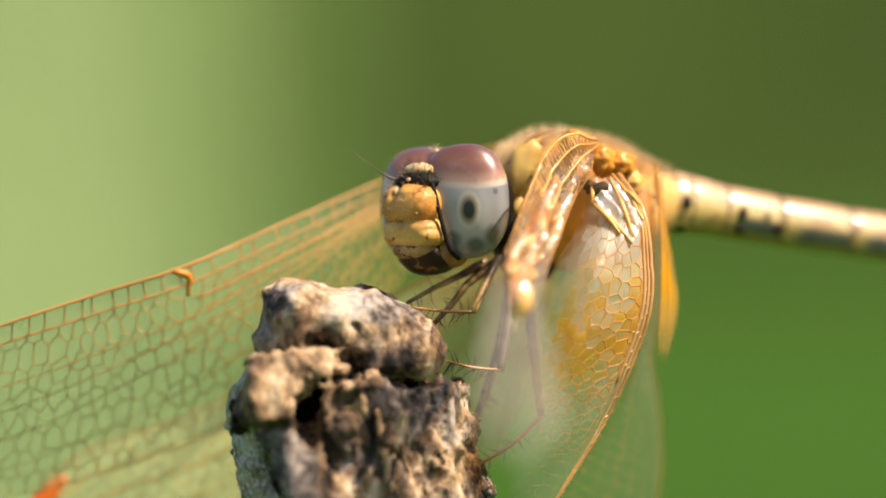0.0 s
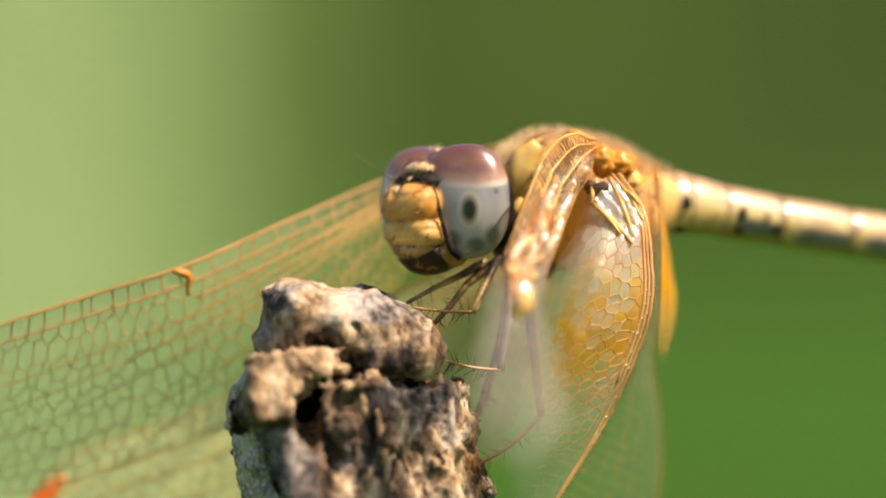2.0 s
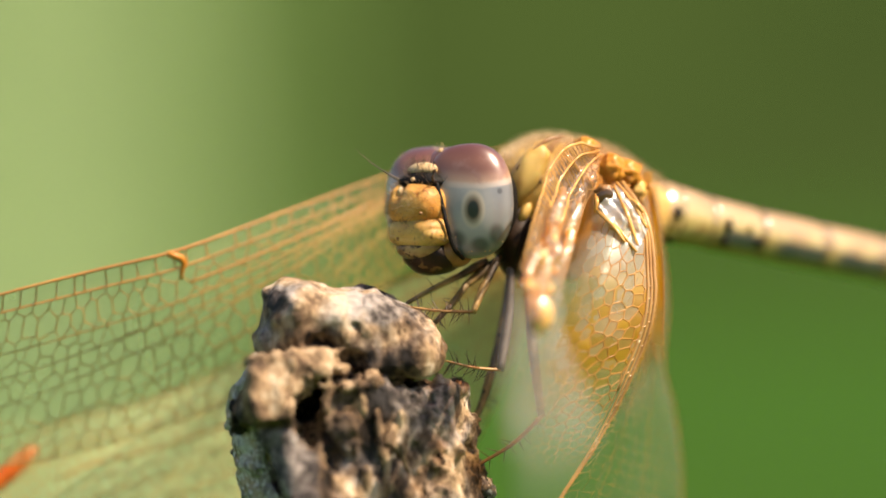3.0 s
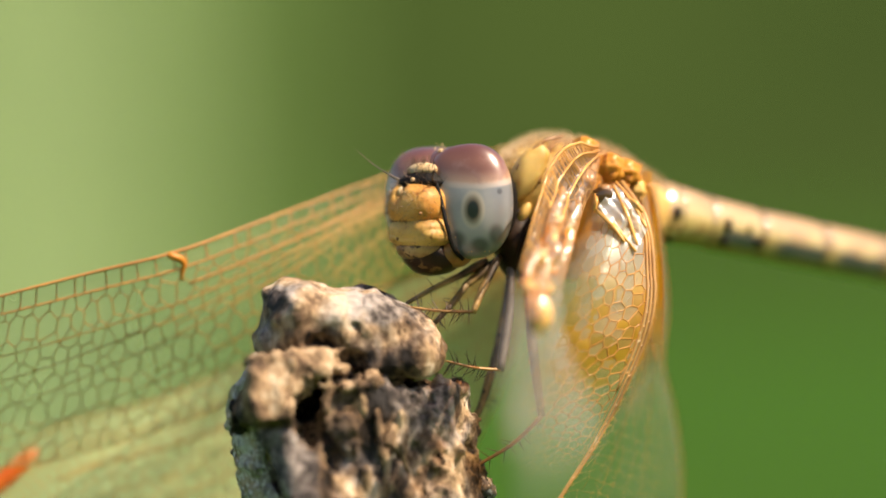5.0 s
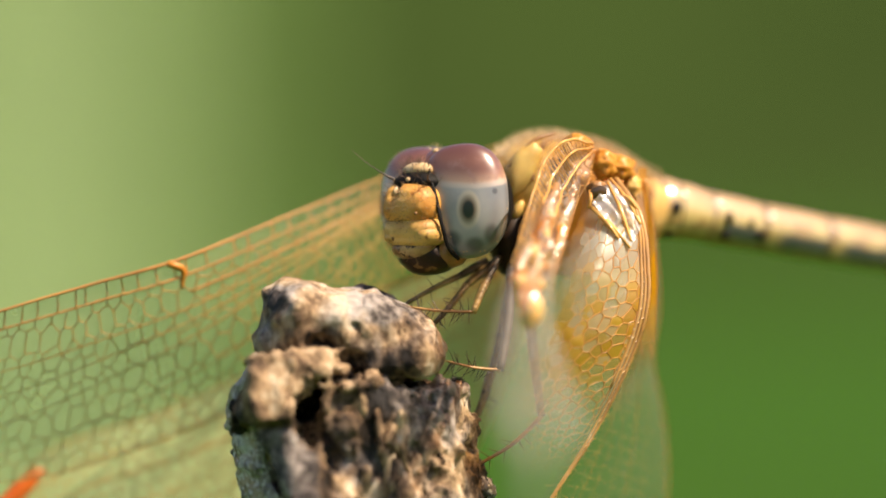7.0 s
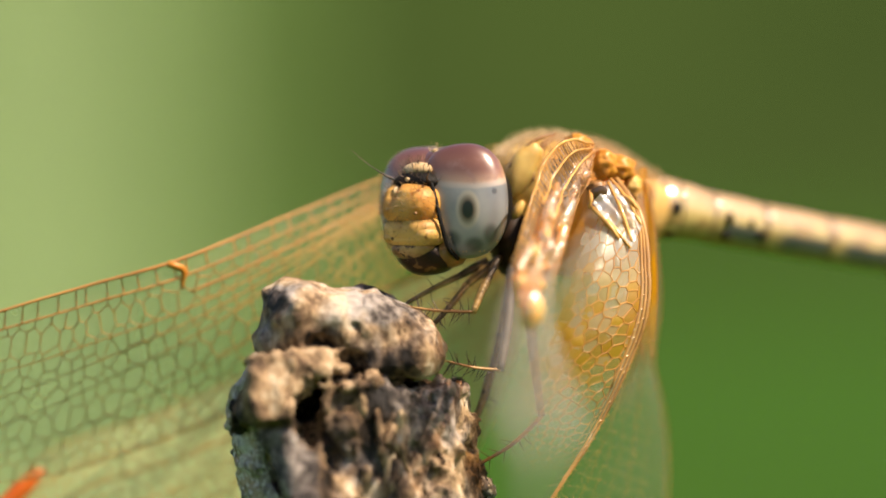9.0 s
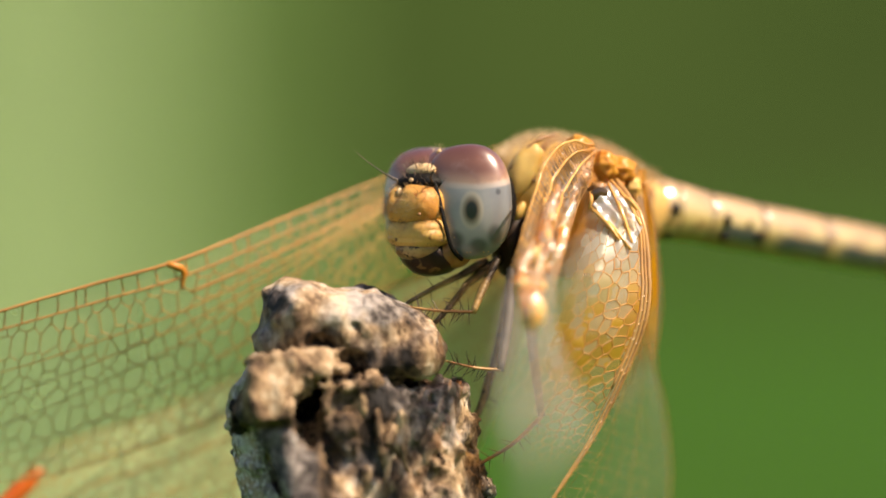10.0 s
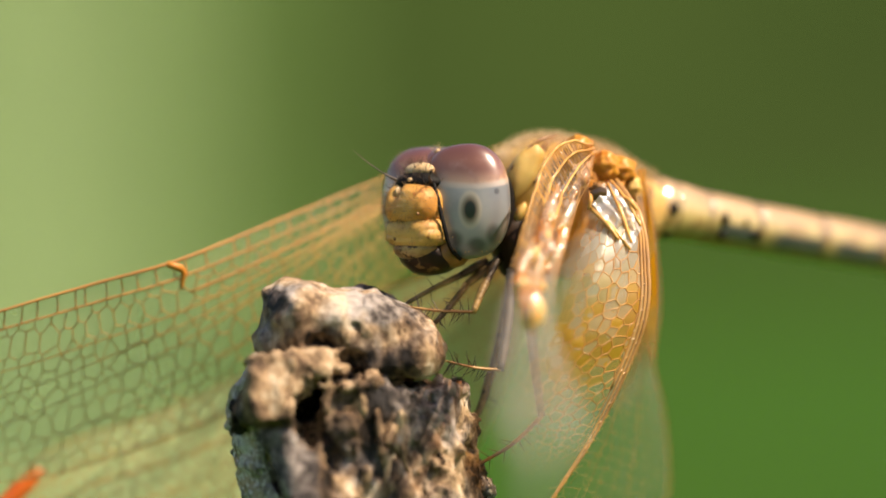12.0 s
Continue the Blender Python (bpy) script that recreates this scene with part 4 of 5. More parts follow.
part("shoulder_plate", ball((3.00, 0.7, 1.46), (0.22, 0.3, 0.46), lean, nu=20, nv=24, rough=0.06), PLATE, thorax, "small yellow side plate")
# dark body put in for the shade of the gap beside the wing
part("gap_shade", ball((3.57, 0.2, 1.27), (0.26, 0.4, 1.8), np.array(Euler((0, radians(27), 0)).to_matrix().transposed()), nu=24, nv=28, rough=0.1), DARK_SHELL, thorax, "dark body for the shade in the gap beside the wing")
part("shoulder_seam", tube(spline([(2.66, 0.6, 3.16), (3.16, 0.7, 3.79), (3.83, 0.9, 4.33), (4.52, 1.3, 4.56)], 20), [0.05, 0.10, 0.08, 0.05], 8), SUTURE, thorax, "brown slanting seam")
part("collar", ball((3.0, 1.9, 2.6), (0.6, 0.7, 1.0), rough=0.08, nu=20, nv=26), PLATE, thorax, "yellow collar plate")
part("breast", join(ball((2.71, 1.4, 0.36), (0.9, 1.2, 1.5), rough=0.1, nu=24, nv=30), ball((3.5, 2.6, -0.4), (0.9, 1.4, 1.2), rough=0.1, nu=24, nv=30)), DARK_SHELL, thorax, "dark breast")
for c, s, mat in (((5.37, 0.6, 3.99), (0.55, 0.6, 0.5), ORANGE), ((6.42, 0.6, 3.32), (0.5, 0.5, 0.55), ORANGE), ((7.07, 1.4, 3.16), (0.6, 0.6, 0.5), ORANGE),
                  ((6.17, -0.2, 2.29), (0.45, 0.4, 0.36), SUTURE), ((5.03, 0.2, 2.47), (0.35, 0.5, 0.5), SUTURE), ((7.57, 1.6, 2.37), (0.4, 0.5, 0.5), CLYPEUS)):
    part("wing_hinge", ball(c, s, rough=0.45, scale=2.6, seed=len(str(c)), nu=18, nv=24), mat, thorax, "knobbly wing hinge plate")

# abdomen: ten rings
TAIL = spline([(8.03, 5.8, 1.67), (9.55, 6.6, 1.49), (11.68, 7.8, 1.04), (15.06, 9.8, 0.42), (18.47, 12, -0.16), (23.32, 15, -1.03), (26.91, 17, -1.66)], 241)
TAIL_R = np.interp(np.linspace(0, 1, 241), [0, 0.10, 0.22, 0.40, 0.6, 0.8, 0.93, 1.0], [1.28, 1.28, 1.10, 1.03, 0.97, 0.92, 0.75, 0.35])


def ring(i0, i1, parent, name):
    n, around = i1 - i0 + 1, 32
    t = unit(np.gradient(TAIL, axis=0))
    v, al, ro = [], [], []
    for i in range(i0, i1 + 1):
        k = (i - i0) / (n - 1)
        swell = 1 + 0.03 * math.sin(math.pi * k) - (0.03 if k in (0.0, 1.0) else 0.0)
        a = unit(np.cross(t[i], [0, 0, 1.0]))
        b = np.cross(a, t[i])
        for j in range(around):
            w = 2 * math.pi * j / around
            v.append(TAIL[i] + TAIL_R[i] * swell * (a * math.cos(w) * 0.92 + b * math.sin(w)))
            al.append(k)
            ro.append(0.5 - 0.5 * math.sin(w))
    f = grid_faces(n, around, True) + [tuple(range(around - 1, -1, -1)), tuple((n - 1) * around + j for j in range(around))]
    ob = part(name, (np.array(v), f), ABDOMEN, parent, "straw-yellow ring with dark side marks", ROOT if name == "abdomen" else None)
    paint(ob, "along", al)
    paint(ob, "round", ro)
    paint(ob, "mark", [1.0 if i0 >= 62 else 0.0] * len(v))
    return ob


CUTS = [0, 14, 32, 62, 94, 126, 158, 188, 212, 230, 240]
abdomen = ring(CUTS[0], CUTS[1], dragonfly, "abdomen")
for a, b in zip(CUTS[1:-1], CUTS[2:]):
    ring(a, b, abdomen, "segment")
part("down", hairs((np.vstack([TAIL[:40] + [0, 0, r] for r in (0.8, 1.1)]), [(i, i + 1, 41 + i, 40 + i) for i in range(39)]), 150, 0.4, 0.009, lean=(0, 0, 1.0), seed=15), HAIR, abdomen, "fine tan down", kind="stuff")
for c, s in (((9.42, 5.25, 1.6), (0.22, 0.20, 0.30)), ((11.64, 6.55, 1.17), (0.16, 0.2, 0.28)), ((11.48, 6.7, 0.51), (0.24, 0.2, 0.18)), ((9.09, 5.6, 0.66), (0.26, 0.2, 0.24)), ((12.95, 7.45, 0.51), (0.2, 0.2, 0.2)), ((12.57, 7.25, 1.01), (0.10, 0.2, 0.2))):
    part("spot", ball(c, s, nu=12, nv=16, rough=0.25, scale=2.0), BLACK, abdomen, "dark side spot")


# wings
def honeycomb(long, wide, seed, jitter=0.2):
    """Uneven cells of about unit size that fill a rectangle: each a polygon, from the points nearest to one seed."""
    g = np.random.default_rng(seed)
    rows = int(wide / 0.87) + 3
    seeds = np.array([(i + 0.5 * (j % 2) - 1, (j - 1) * 0.87) for j in range(rows) for i in range(int(long) + 4)]) + g.normal(0, jitter, (rows * (int(long) + 4), 2))
    cells = []
    for c in seeds:
        if not (-0.4 < c[0] < long + 0.4 and -0.4 < c[1] < wide + 0.4):
            continue
        cuts = [(np.array(n), b) for n, b in (((-1.0, 0.0), 0.0), ((1.0, 0.0), long), ((0.0, -1.0), 0.0), ((0.0, 1.0), wide))]
        for q in seeds[((seeds - c) ** 2).sum(1) < 7.0]:
            if (q != c).any():
                cuts.append((q - c, ((q - c) * (q + c)).sum() / 2))
        poly = [c + d for d in (np.array((-2.0, -2.0)), np.array((2.0, -2.0)), np.array((2.0, 2.0)), np.array((-2.0, 2.0)))]
        for n, b in cuts:
            out = []
            for k, p in enumerate(poly):
                q = poly[k - 1]
                hp, hq = p @ n - b, q @ n - b
                if (hp > 0) != (hq > 0):
                    out.append(q + (p - q) * hq / (hq - hp))
                if hp <= 0:
                    out.append(p)
            poly = out
            if len(poly) < 3:
                break
        if len(poly) >= 3:
            cells.append(np.array(poly))
    return cells


def wing(name, lead, trail, skin, vein, net, label, pivot, cell=(0.6, 0.6, 0.6), net_from=None, cols=30, camber=0.4, amber=None, milk=None, lean=0.0, long_veins=(), front_end=1.0, net_end=1.0, thick=1.0, nodus=0.5, stigma=None, pleat=0.0, costal=0.11, crosses=1.0, fade=0.45, root=1.0, domes=0.0, crumple=0.0, belly=(0, -1, 0)):
    """A wing between a leading and a trailing curve: skin, stout front veins, a net of cells, the nodus and the stigma."""
    L, T = spline(lead, 200), spline(trail, 200)
    start = 2 * costal if net_from is None else net_from
    bel = vec(belly)

    def at(u, v):
        u, v = np.clip(u, 0, 1), np.clip(v, 0, 1)
        x = u * 199
        i = np.minimum(x.astype(int), 198)
        f = (x - i)[..., None]
        a, b = L[i] * (1 - f) + L[i + 1] * f, T[i] * (1 - f) + T[i + 1] * f
        p = a * (1 - v[..., None]) + b * v[..., None]
        wave = camber * np.sin(np.pi * v) * np.sin(np.pi * np.clip(u * 0.9 + 0.1, 0, 1)) + pleat * np.cos(v * 22) * np.exp(-v * 2) * np.clip(1.2 - 1.8 * u, 0, 1)
        p = p + wave[..., None] * bel
        soft = crumple * np.clip(1.4 - 2.4 * u, 0, 1)[..., None]
        return p + soft * lattice_noise(p, 0.9, 21)[..., None] * bel + 0.5 * soft * lattice_noise(p, 0.45, 22)[..., None] * [0.7, -0.3, 0.6] if crumple else p

    nu, nv = 90, 36
    uu, vv = np.meshgrid(np.linspace(0, 1, nu), np.linspace(0, 1, nv), indexing="ij")
    skin_ob = part(name, (at(uu, vv).reshape(-1, 3), grid_faces(nu, nv)), skin, dragonfly, label, pivot)
    paint(skin_ob, "amber", ((0.6 if domes else 1.0) * amber(uu, vv) if amber else np.zeros_like(uu)).ravel())
    paint(skin_ob, "milk", (milk(uu, vv) if milk else np.ones_like(uu)).ravel())
    # stout front veins
    s = np.linspace(0, front_end, 70)
    front = [tube(at(s, np.full(70, v)), [r * root * thick, r * 0.8 * thick, r * fade * thick], 6) for v, r in ((0.0, 0.085), (costal, 0.06))]
    near = np.linspace(0, nodus or 0.6, 40)
    front.append(tube(at(near, np.full(40, costal * 2)), [0.06 * thick, 0.05 * thick], 6))
    part("leading_vein", join(*front), vein, skin_ob, "stout front veins")
    g = np.random.default_rng(len(name) + cols)
    k = int(cols * crosses)
    u = (np.arange(1, k) + g.uniform(-0.25, 0.25, k - 1)) / k
    u2 = (np.arange(1, k) + g.uniform(-0.25, 0.25, k - 1)) / k
    c0, c1 = np.zeros(k - 1), np.full(k - 1, costal)
    part("cross_vein", join(bars(at(u * front_end, c0), at(u * front_end + 0.004, c1), 0.036 * thick), *[bars(at(u2 * (nodus or 0.6), c1), at(u2 * (nodus or 0.6) + 0.004, 2 * c1), 0.036 * thick)][:start > costal]), vein, skin_ob, kind="stuff")
    # long veins that part from the front ones and run out to the rear edge
    for v0, v1, r in long_veins:
        w = np.linspace(0.03, 0.98, 60)
        part("long_vein", tube(at(w, v0 + (v1 - v0) * w ** 1.3), [r * thick, r * 0.8 * thick, r * 0.4 * thick], 5), net, skin_ob)
    # net of cells; cell: their length at the root and at the end of the net, and their width, in mm
    span, chord = np.linalg.norm(np.diff(L, axis=0), axis=1).sum() * net_end, np.linalg.norm(L - T, axis=1).mean() * (1 - start)
    uu = np.linspace(0, 1, 60)
    run = np.concatenate([[0], np.cumsum(span / 59 / (cell[0] + (cell[1] - cell[0]) * np.sqrt(uu[:-1])))])
    polys = [np.stack([np.interp(c[:, 0], run, uu * net_end) + lean * c[:, 1] / len(run), start + (1 - start) * c[:, 1] / (chord / cell[2])], -1) for c in honeycomb(run[-1], chord / cell[2], cols)]
    seen, e0, e1, rad = set(), [], [], []
    for c in polys:
        for a, b in zip(c, np.roll(c, 1, 0)):
            key = tuple(np.round((a + b) * 400).astype(int))
            if key in seen or max(a[0], b[0]) > 1.0 or np.abs(a - b).max() < 1e-4:
                continue
            seen.add(key)
            e0.append(a)
            e1.append(b)
            rad.append(0.026 * min(max((1.0 - a[0] / net_end) / 0.35, 0.04 if domes else 0.3), 1.0) * (min(max((0.78 - a[1]) * 3.0, 0.12), 1.0) if domes else 1.0))
    e0, e1 = np.array(e0), np.array(e1)
    part("vein_net", bars(at(e0[:, 0], e0[:, 1]), at(e1[:, 0], e1[:, 1]), np.array(rad) * thick, sides=4), net, skin_ob, "fine net of cell veins", kind="stuff")
    if domes:
        for c in polys:
            mid_uv = c.mean(0)
            if mid_uv[0] > domes or len(c) < 4:
                continue
            n, rim = len(c), at(c[:, 0], c[:, 1])
            mid = rim.mean(0)
            tip = mid + bel * 0.012 + g.normal(0, 0.028, 3)
            cv = np.array([*rim, *(mid + (rim - mid) * 0.66 + bel * 0.006 + (tip - mid) * 0.3), tip])
            cf = [(a, (a + 1) % n, n + (a + 1) % n, n + a) for a in range(n)] + [(n + a, n + (a + 1) % n, 2 * n) for a in range(n)]
            pane = part("pane", (cv, cf), CELL, skin_ob)
            paint(pane, "amber", [float(amber(mid_uv[0], mid_uv[1]))] * (2 * n + 1))
            paint(pane, "milk", [min(max((domes - mid_uv[0]) / 0.25, 0.0), 1.0) * min(max((1.0 - mid_uv[1]) * 2.2, 0.1), 1.0)] * (2 * n + 1))
    if nodus:
        n0 = at(np.full(8, nodus) + np.array([0.014, 0.006, -0.001, -0.003, -0.001, 0.003, 0.006, 0.008]), np.linspace(0, costal * 1.7, 8))
        part("nodus", tube(n0, [0.12, 0.17, 0.12, 0.08, 0.05], 8), NODUS, skin_ob, "orange notch vein")
    if stigma:
        a, b = stigma
        w = np.linspace(0, 1, 20)
        st = at(a + (b - a) * w, costal * 0.48 * np.ones(20))
        part("pterostigma", tube(st, [0.16, 0.34, 0.36, 0.34, 0.20], 10, 0.45), STIGMA, skin_ob, "red-orange wing spot")
    return skin_ob


FAR_ROOT = vec((2.8, 8, 4.14))
far_fore = wing("forewing", [(2.8, 8.6, 4.24), (-1.93, 6.8, 3.03), (-5.98, 4, 1.47), (-10.43, 1.5, -0.34), (-13.93, 0.9, -1.32), (-17.47, 0.6, -2.34), (-21.47, 0.4, -3.67), (-24.78, 0.2, -5.32)],
                [(2.58, 9, 2.58), (-1.47, 7.2, -0.67), (-4.19, 5, -3.62), (-8.06, 5, -6.24), (-12.82, 4.6, -8.16), (-17.32, 4, -9.27), (-21.52, 3, -9), (-24.83, 0.6, -5.55)],
                SKIN_FAR, VEIN, NET, "clear forewing with orange-brown front veins", FAR_ROOT, cell=(0.66, 0.72, 0.78), net_from=0.105, cols=38, camber=0.5, nodus=0.435, costal=0.105, thick=1.0, root=0.5, lean=0.35, long_veins=((0.25, 0.40, 0.045), (0.25, 0.62, 0.04), (0.26, 0.86, 0.036), (0.5, 1.0, 0.03)), milk=lambda u, v: 0.2 + np.clip((u - 0.15) * 3, 0, 1.3))
FAR_ROOT2 = vec((3.59, 7, 0.25))
far_hind = wing("hindwing", [(3.48, 7.6, 0.37), (-1.94, 8, -1.48), (-7.26, 8, -4.6), (-11.61, 7.4, -6.61), (-15.92, 6.4, -8.0), (-18.4, 6, -10.25), (-21.57, 5.6, -12.6), (-23.14, 5.4, -14.0)],
                [(3.84, 8, -1.83), (1.3, 8.4, -8.31), (-1.94, 8.2, -12.01), (-6.09, 7.6, -14.28), (-10.66, 6.8, -15.6), (-15.66, 6, -16.23), (-20.59, 5, -15.92), (-22.94, 3.6, -14)],
                SKIN_FAR, VEIN_BROWN, NET, "clear hindwing with an amber base and red wing spot", FAR_ROOT2, cell=(0.60, 0.52, 0.56), net_from=0.11, cols=36, camber=0.5, nodus=0, stigma=(0.605, 0.73), thick=0.85, lean=0.3, long_veins=((0.25, 0.5, 0.04), (0.27, 0.75, 0.035), (0.4, 0.98, 0.03)), amber=lambda u, v: np.clip(0.55 - 2.6 * u, 0, 1), milk=lambda u, v: 1.5 + 2.2 * np.exp(-((u - 0.40) / 0.2) ** 2))

HIND_ROOT = vec((6.59, 0.5, 2.65))
near_hind = wing("hindwing", [(6.86, 0.6, 2.74), (7.8, -0.6, 1.24), (8.06, -1.2, -0.64), (7.98, -1.5, -2.62), (7.14, -1.7, -4.94), (5.9, -2, -7.37), (4.56, -2.6, -9.37), (3.19, -3.2, -11.35)],
                 [(5.69, 0.2, 2.36), (5.27, -0.8, 0.8), (4.3, -2, -0.86), (3.4, -2.8, -2.9), (2.5, -3.3, -5.2), (1.9, -3.6, -7.4), (2.1, -3.6, -9.4), (3.05, -3.3, -11.3)],
                 SKIN_NEAR, SPAR, VEIN_BROWN, "amber-based hindwing folded down beside the stump", HIND_ROOT, cell=(1.25, 0.28, 0.36), cols=32, camber=0.9, nodus=0, pleat=0.12, thick=1.2, costal=0.035, crosses=0.5, fade=0.28, net_end=0.80, domes=0.72, crumple=0.06,
                 milk=lambda u, v: (0.48 + 0.4 * np.clip((0.60 - u) * 4, 0, 1)) * np.clip((1.0 - v) * 3.0, 0, 1),
                 amber=lambda u, v: np.clip((0.68 - u) * 6, 0, 1) * np.clip((u - 0.22) * 5, 0.0, 1) * (0.7 + 0.3 * v) * np.clip((0.95 - v) * 3, 0, 1) + 0.9 * np.clip(1 - v / 0.14, 0, 1) * np.clip((0.62 - u) * 4, 0, 1))
flap = spline([(8.26, 3, 2.5), (8.7, 5, 0.25), (8.99, 6.5, -2.27), (8.83, 7, -4.58), (9.29, 8, -6.45), (9.64, 8.5, -9.01), (9.54, 8.5, -12.02)], 60)
inner = spline([(7.65, 0.2, 2.02), (8, -0.6, 0.24), (8.01, -0.9, -2.19), (7.25, -1.1, -4.62), (6.09, -1.4, -7.04), (4.75, -2, -9.22), (3.31, -2.6, -11.38)], 60)
ww = np.linspace(0, 1, 24)
fl = inner[:, None] * (1 - ww)[None, :, None] + flap[:, None] * ww[None, :, None]
rear = part("rear_field", (fl.reshape(-1, 3), grid_faces(60, 24)), SKIN_REAR, near_hind, "thin amber and clear rear field of the wing", flap[0])
paint(rear, "amber", 0.8 * (np.clip((0.68 - np.linspace(0, 1, 60)) * 7, 0, 1.6)[:, None] * np.clip(1.15 - 1.5 * ww, 0.1, 1)[None, :]).ravel())
paint(rear, "milk", np.repeat(np.linspace(1.2, 0.7, 60), 24))
for k in (7, 15):
    part("rear_vein", tube(fl[4:56, k], [0.025, 0.015, 0.006], 5), NET, rear)
ga, gb = [], []
for i in range(6, 54, 2):
    for n, k in enumerate(range(3, 23, 3)):
        m = i + n % 2
        bend = 0.10 if (i // 2 + n) % 2 else -0.10
        ga += [fl[m, k], fl[m + 2, k] if n else fl[m, k]]
        gb += [fl[m + 2, k] + [bend * 0.3, 0, 0], fl[m + 1, k - 3]]
stir = np.random.default_rng(78).normal(0, 0.07, (2, len(ga), 3))
part("vein_net", bars(np.array(ga) + stir[0], np.array(gb) + stir[1], 0.0075), NET, rear, "faint net of cell veins", kind="stuff")
part("edge_vein", tube(flap, [0.05, 0.04, 0.03], 6), VEIN, rear)
sp = spline([(7.8, -0.6, 1.24), (8.06, -1.2, -0.64), (7.98, -1.5, -2.62), (7.14, -1.7, -4.94), (5.9, -2, -7.37), (4.56, -2.6, -9.37), (3.19, -3.2, -11.35)], 150)
sg = np.random.default_rng(77)
part("edge_teeth", bars(sp, sp + sg.normal(0, 0.03, sp.shape) + [0.10, -0.10, 0.0], 0.035, 0.015), VEIN_GOLD, near_hind, "tiny golden teeth on the front edge", kind="stuff")
# the broad amber lobe at the foot of the wing
lobe_in = spline([(8.25, 2, 3.18), (8.46, 1.6, 0.92), (8.45, 1.4, -1.33), (8.34, 1.4, -3.12), (8.23, 1.4, -4.70)], 40)
lobe_out = spline([(8.30, 2.2, 3.18), (8.65, 3, 0.93), (8.93, 3.6, -0.89), (9.07, 3.8, -2.71), (8.50, 2.6, -5.06)], 40)
lw = np.linspace(0, 1, 16)
lobe_grid = lobe_in[:, None] * (1 - lw)[None, :, None] + lobe_out[:, None] * lw[None, :, None] + (0.25 * np.sin(np.pi * lw))[None, :, None] * [0.3, -1, 0]
lobe = part("amber_lobe", (lobe_grid.reshape(-1, 3), grid_faces(40, 16)), SKIN_LOBE, near_hind, "deep amber lobe of the wing base", lobe_in[14])
paint(lobe, "amber", (1.1 * np.clip((1.0 - np.linspace(0, 1, 40)) * 2.2, 0, 1)[:, None] * np.ones(16)[None, :]).ravel())
paint(lobe, "milk", np.repeat(np.clip((1.0 - np.linspace(0, 1, 40)) * 3, 0, 1), 16))
for k in (0, 5, 10):
    part("lobe_vein", tube(lobe_grid[2:38, k], [0.04, 0.03, 0.02], 5), VEIN_BROWN, lobe)
# struts that fan out from the hinge
fa, fb = spline([(5.8, -0.9, 1.66), (6.53, -1.4, 0.79), (7.36, -1.7, -0.02)], 40), spline([(6.57, -0.3, 2.6), (7.17, -0.8, 2.01), (7.82, -1.1, 0.82)], 40)
fw = np.linspace(0, 1, 40)
fan = fa[:, None] * (1 - fw)[None, :, None] + fb[:, None] * fw[None, :, None]
fan = fan + (0.26 * np.abs(((fw * 2.6) % 1) - 0.5))[None, :, None] * [0.4, -1, 0.4]
part("hinge_window", ball((6.14, -0.7, 2.18), (0.36, 0.10, 0.24), np.array(Euler((0, radians(-22), 0)).to_matrix().transposed()), nu=16, nv=20, power=0.8), WINDOW, near_hind, "dark glossy window at the wing hinge")
fan = fan + (0.16 * lattice_noise(fan, 0.45, 37) + 0.08 * lattice_noise(fan, 0.22, 38))[..., None] * [0.3, -1, 0.3]
hinge_skin = part("hinge_skin", (fan.reshape(-1, 3), grid_faces(40, 40)), SKIN_FAN, near_hind, "silvery pleated skin at the wing hinge")
paint(hinge_skin, "milk", np.ones(1600))
hub = [(5.8, -0.9, 1.66), (6.52, -0.4, 2.57), (6.62, -0.2, 2.73), (5.88, -1, 1.53), (5.8, -0.6, 2.24), (7, -0.6, 2.13), (6.46, -0.9, 1.97)]
tip = [(7.36, -1.8, -0.02), (7.41, -1.6, 0.24), (7.78, -1.2, 0.91), (6.91, -1.8, 0.35), (5.75, -0.9, 1.53), (7.65, -1, 1.53), (7.05, -1.7, 0.46)]
for a, b in zip(hub[:6], tip[:6]):
    mid = (vec(a) + vec(b)) / 2 + [0.05, -0.15, 0.05]
    part("strut", tube(spline([a, mid, b], 12), [0.06, 0.10, 0.05], 7), VEIN_GOLD, near_hind, "golden strut vein")

FORE_ROOT = vec((5.81, 0.5, 4.08))
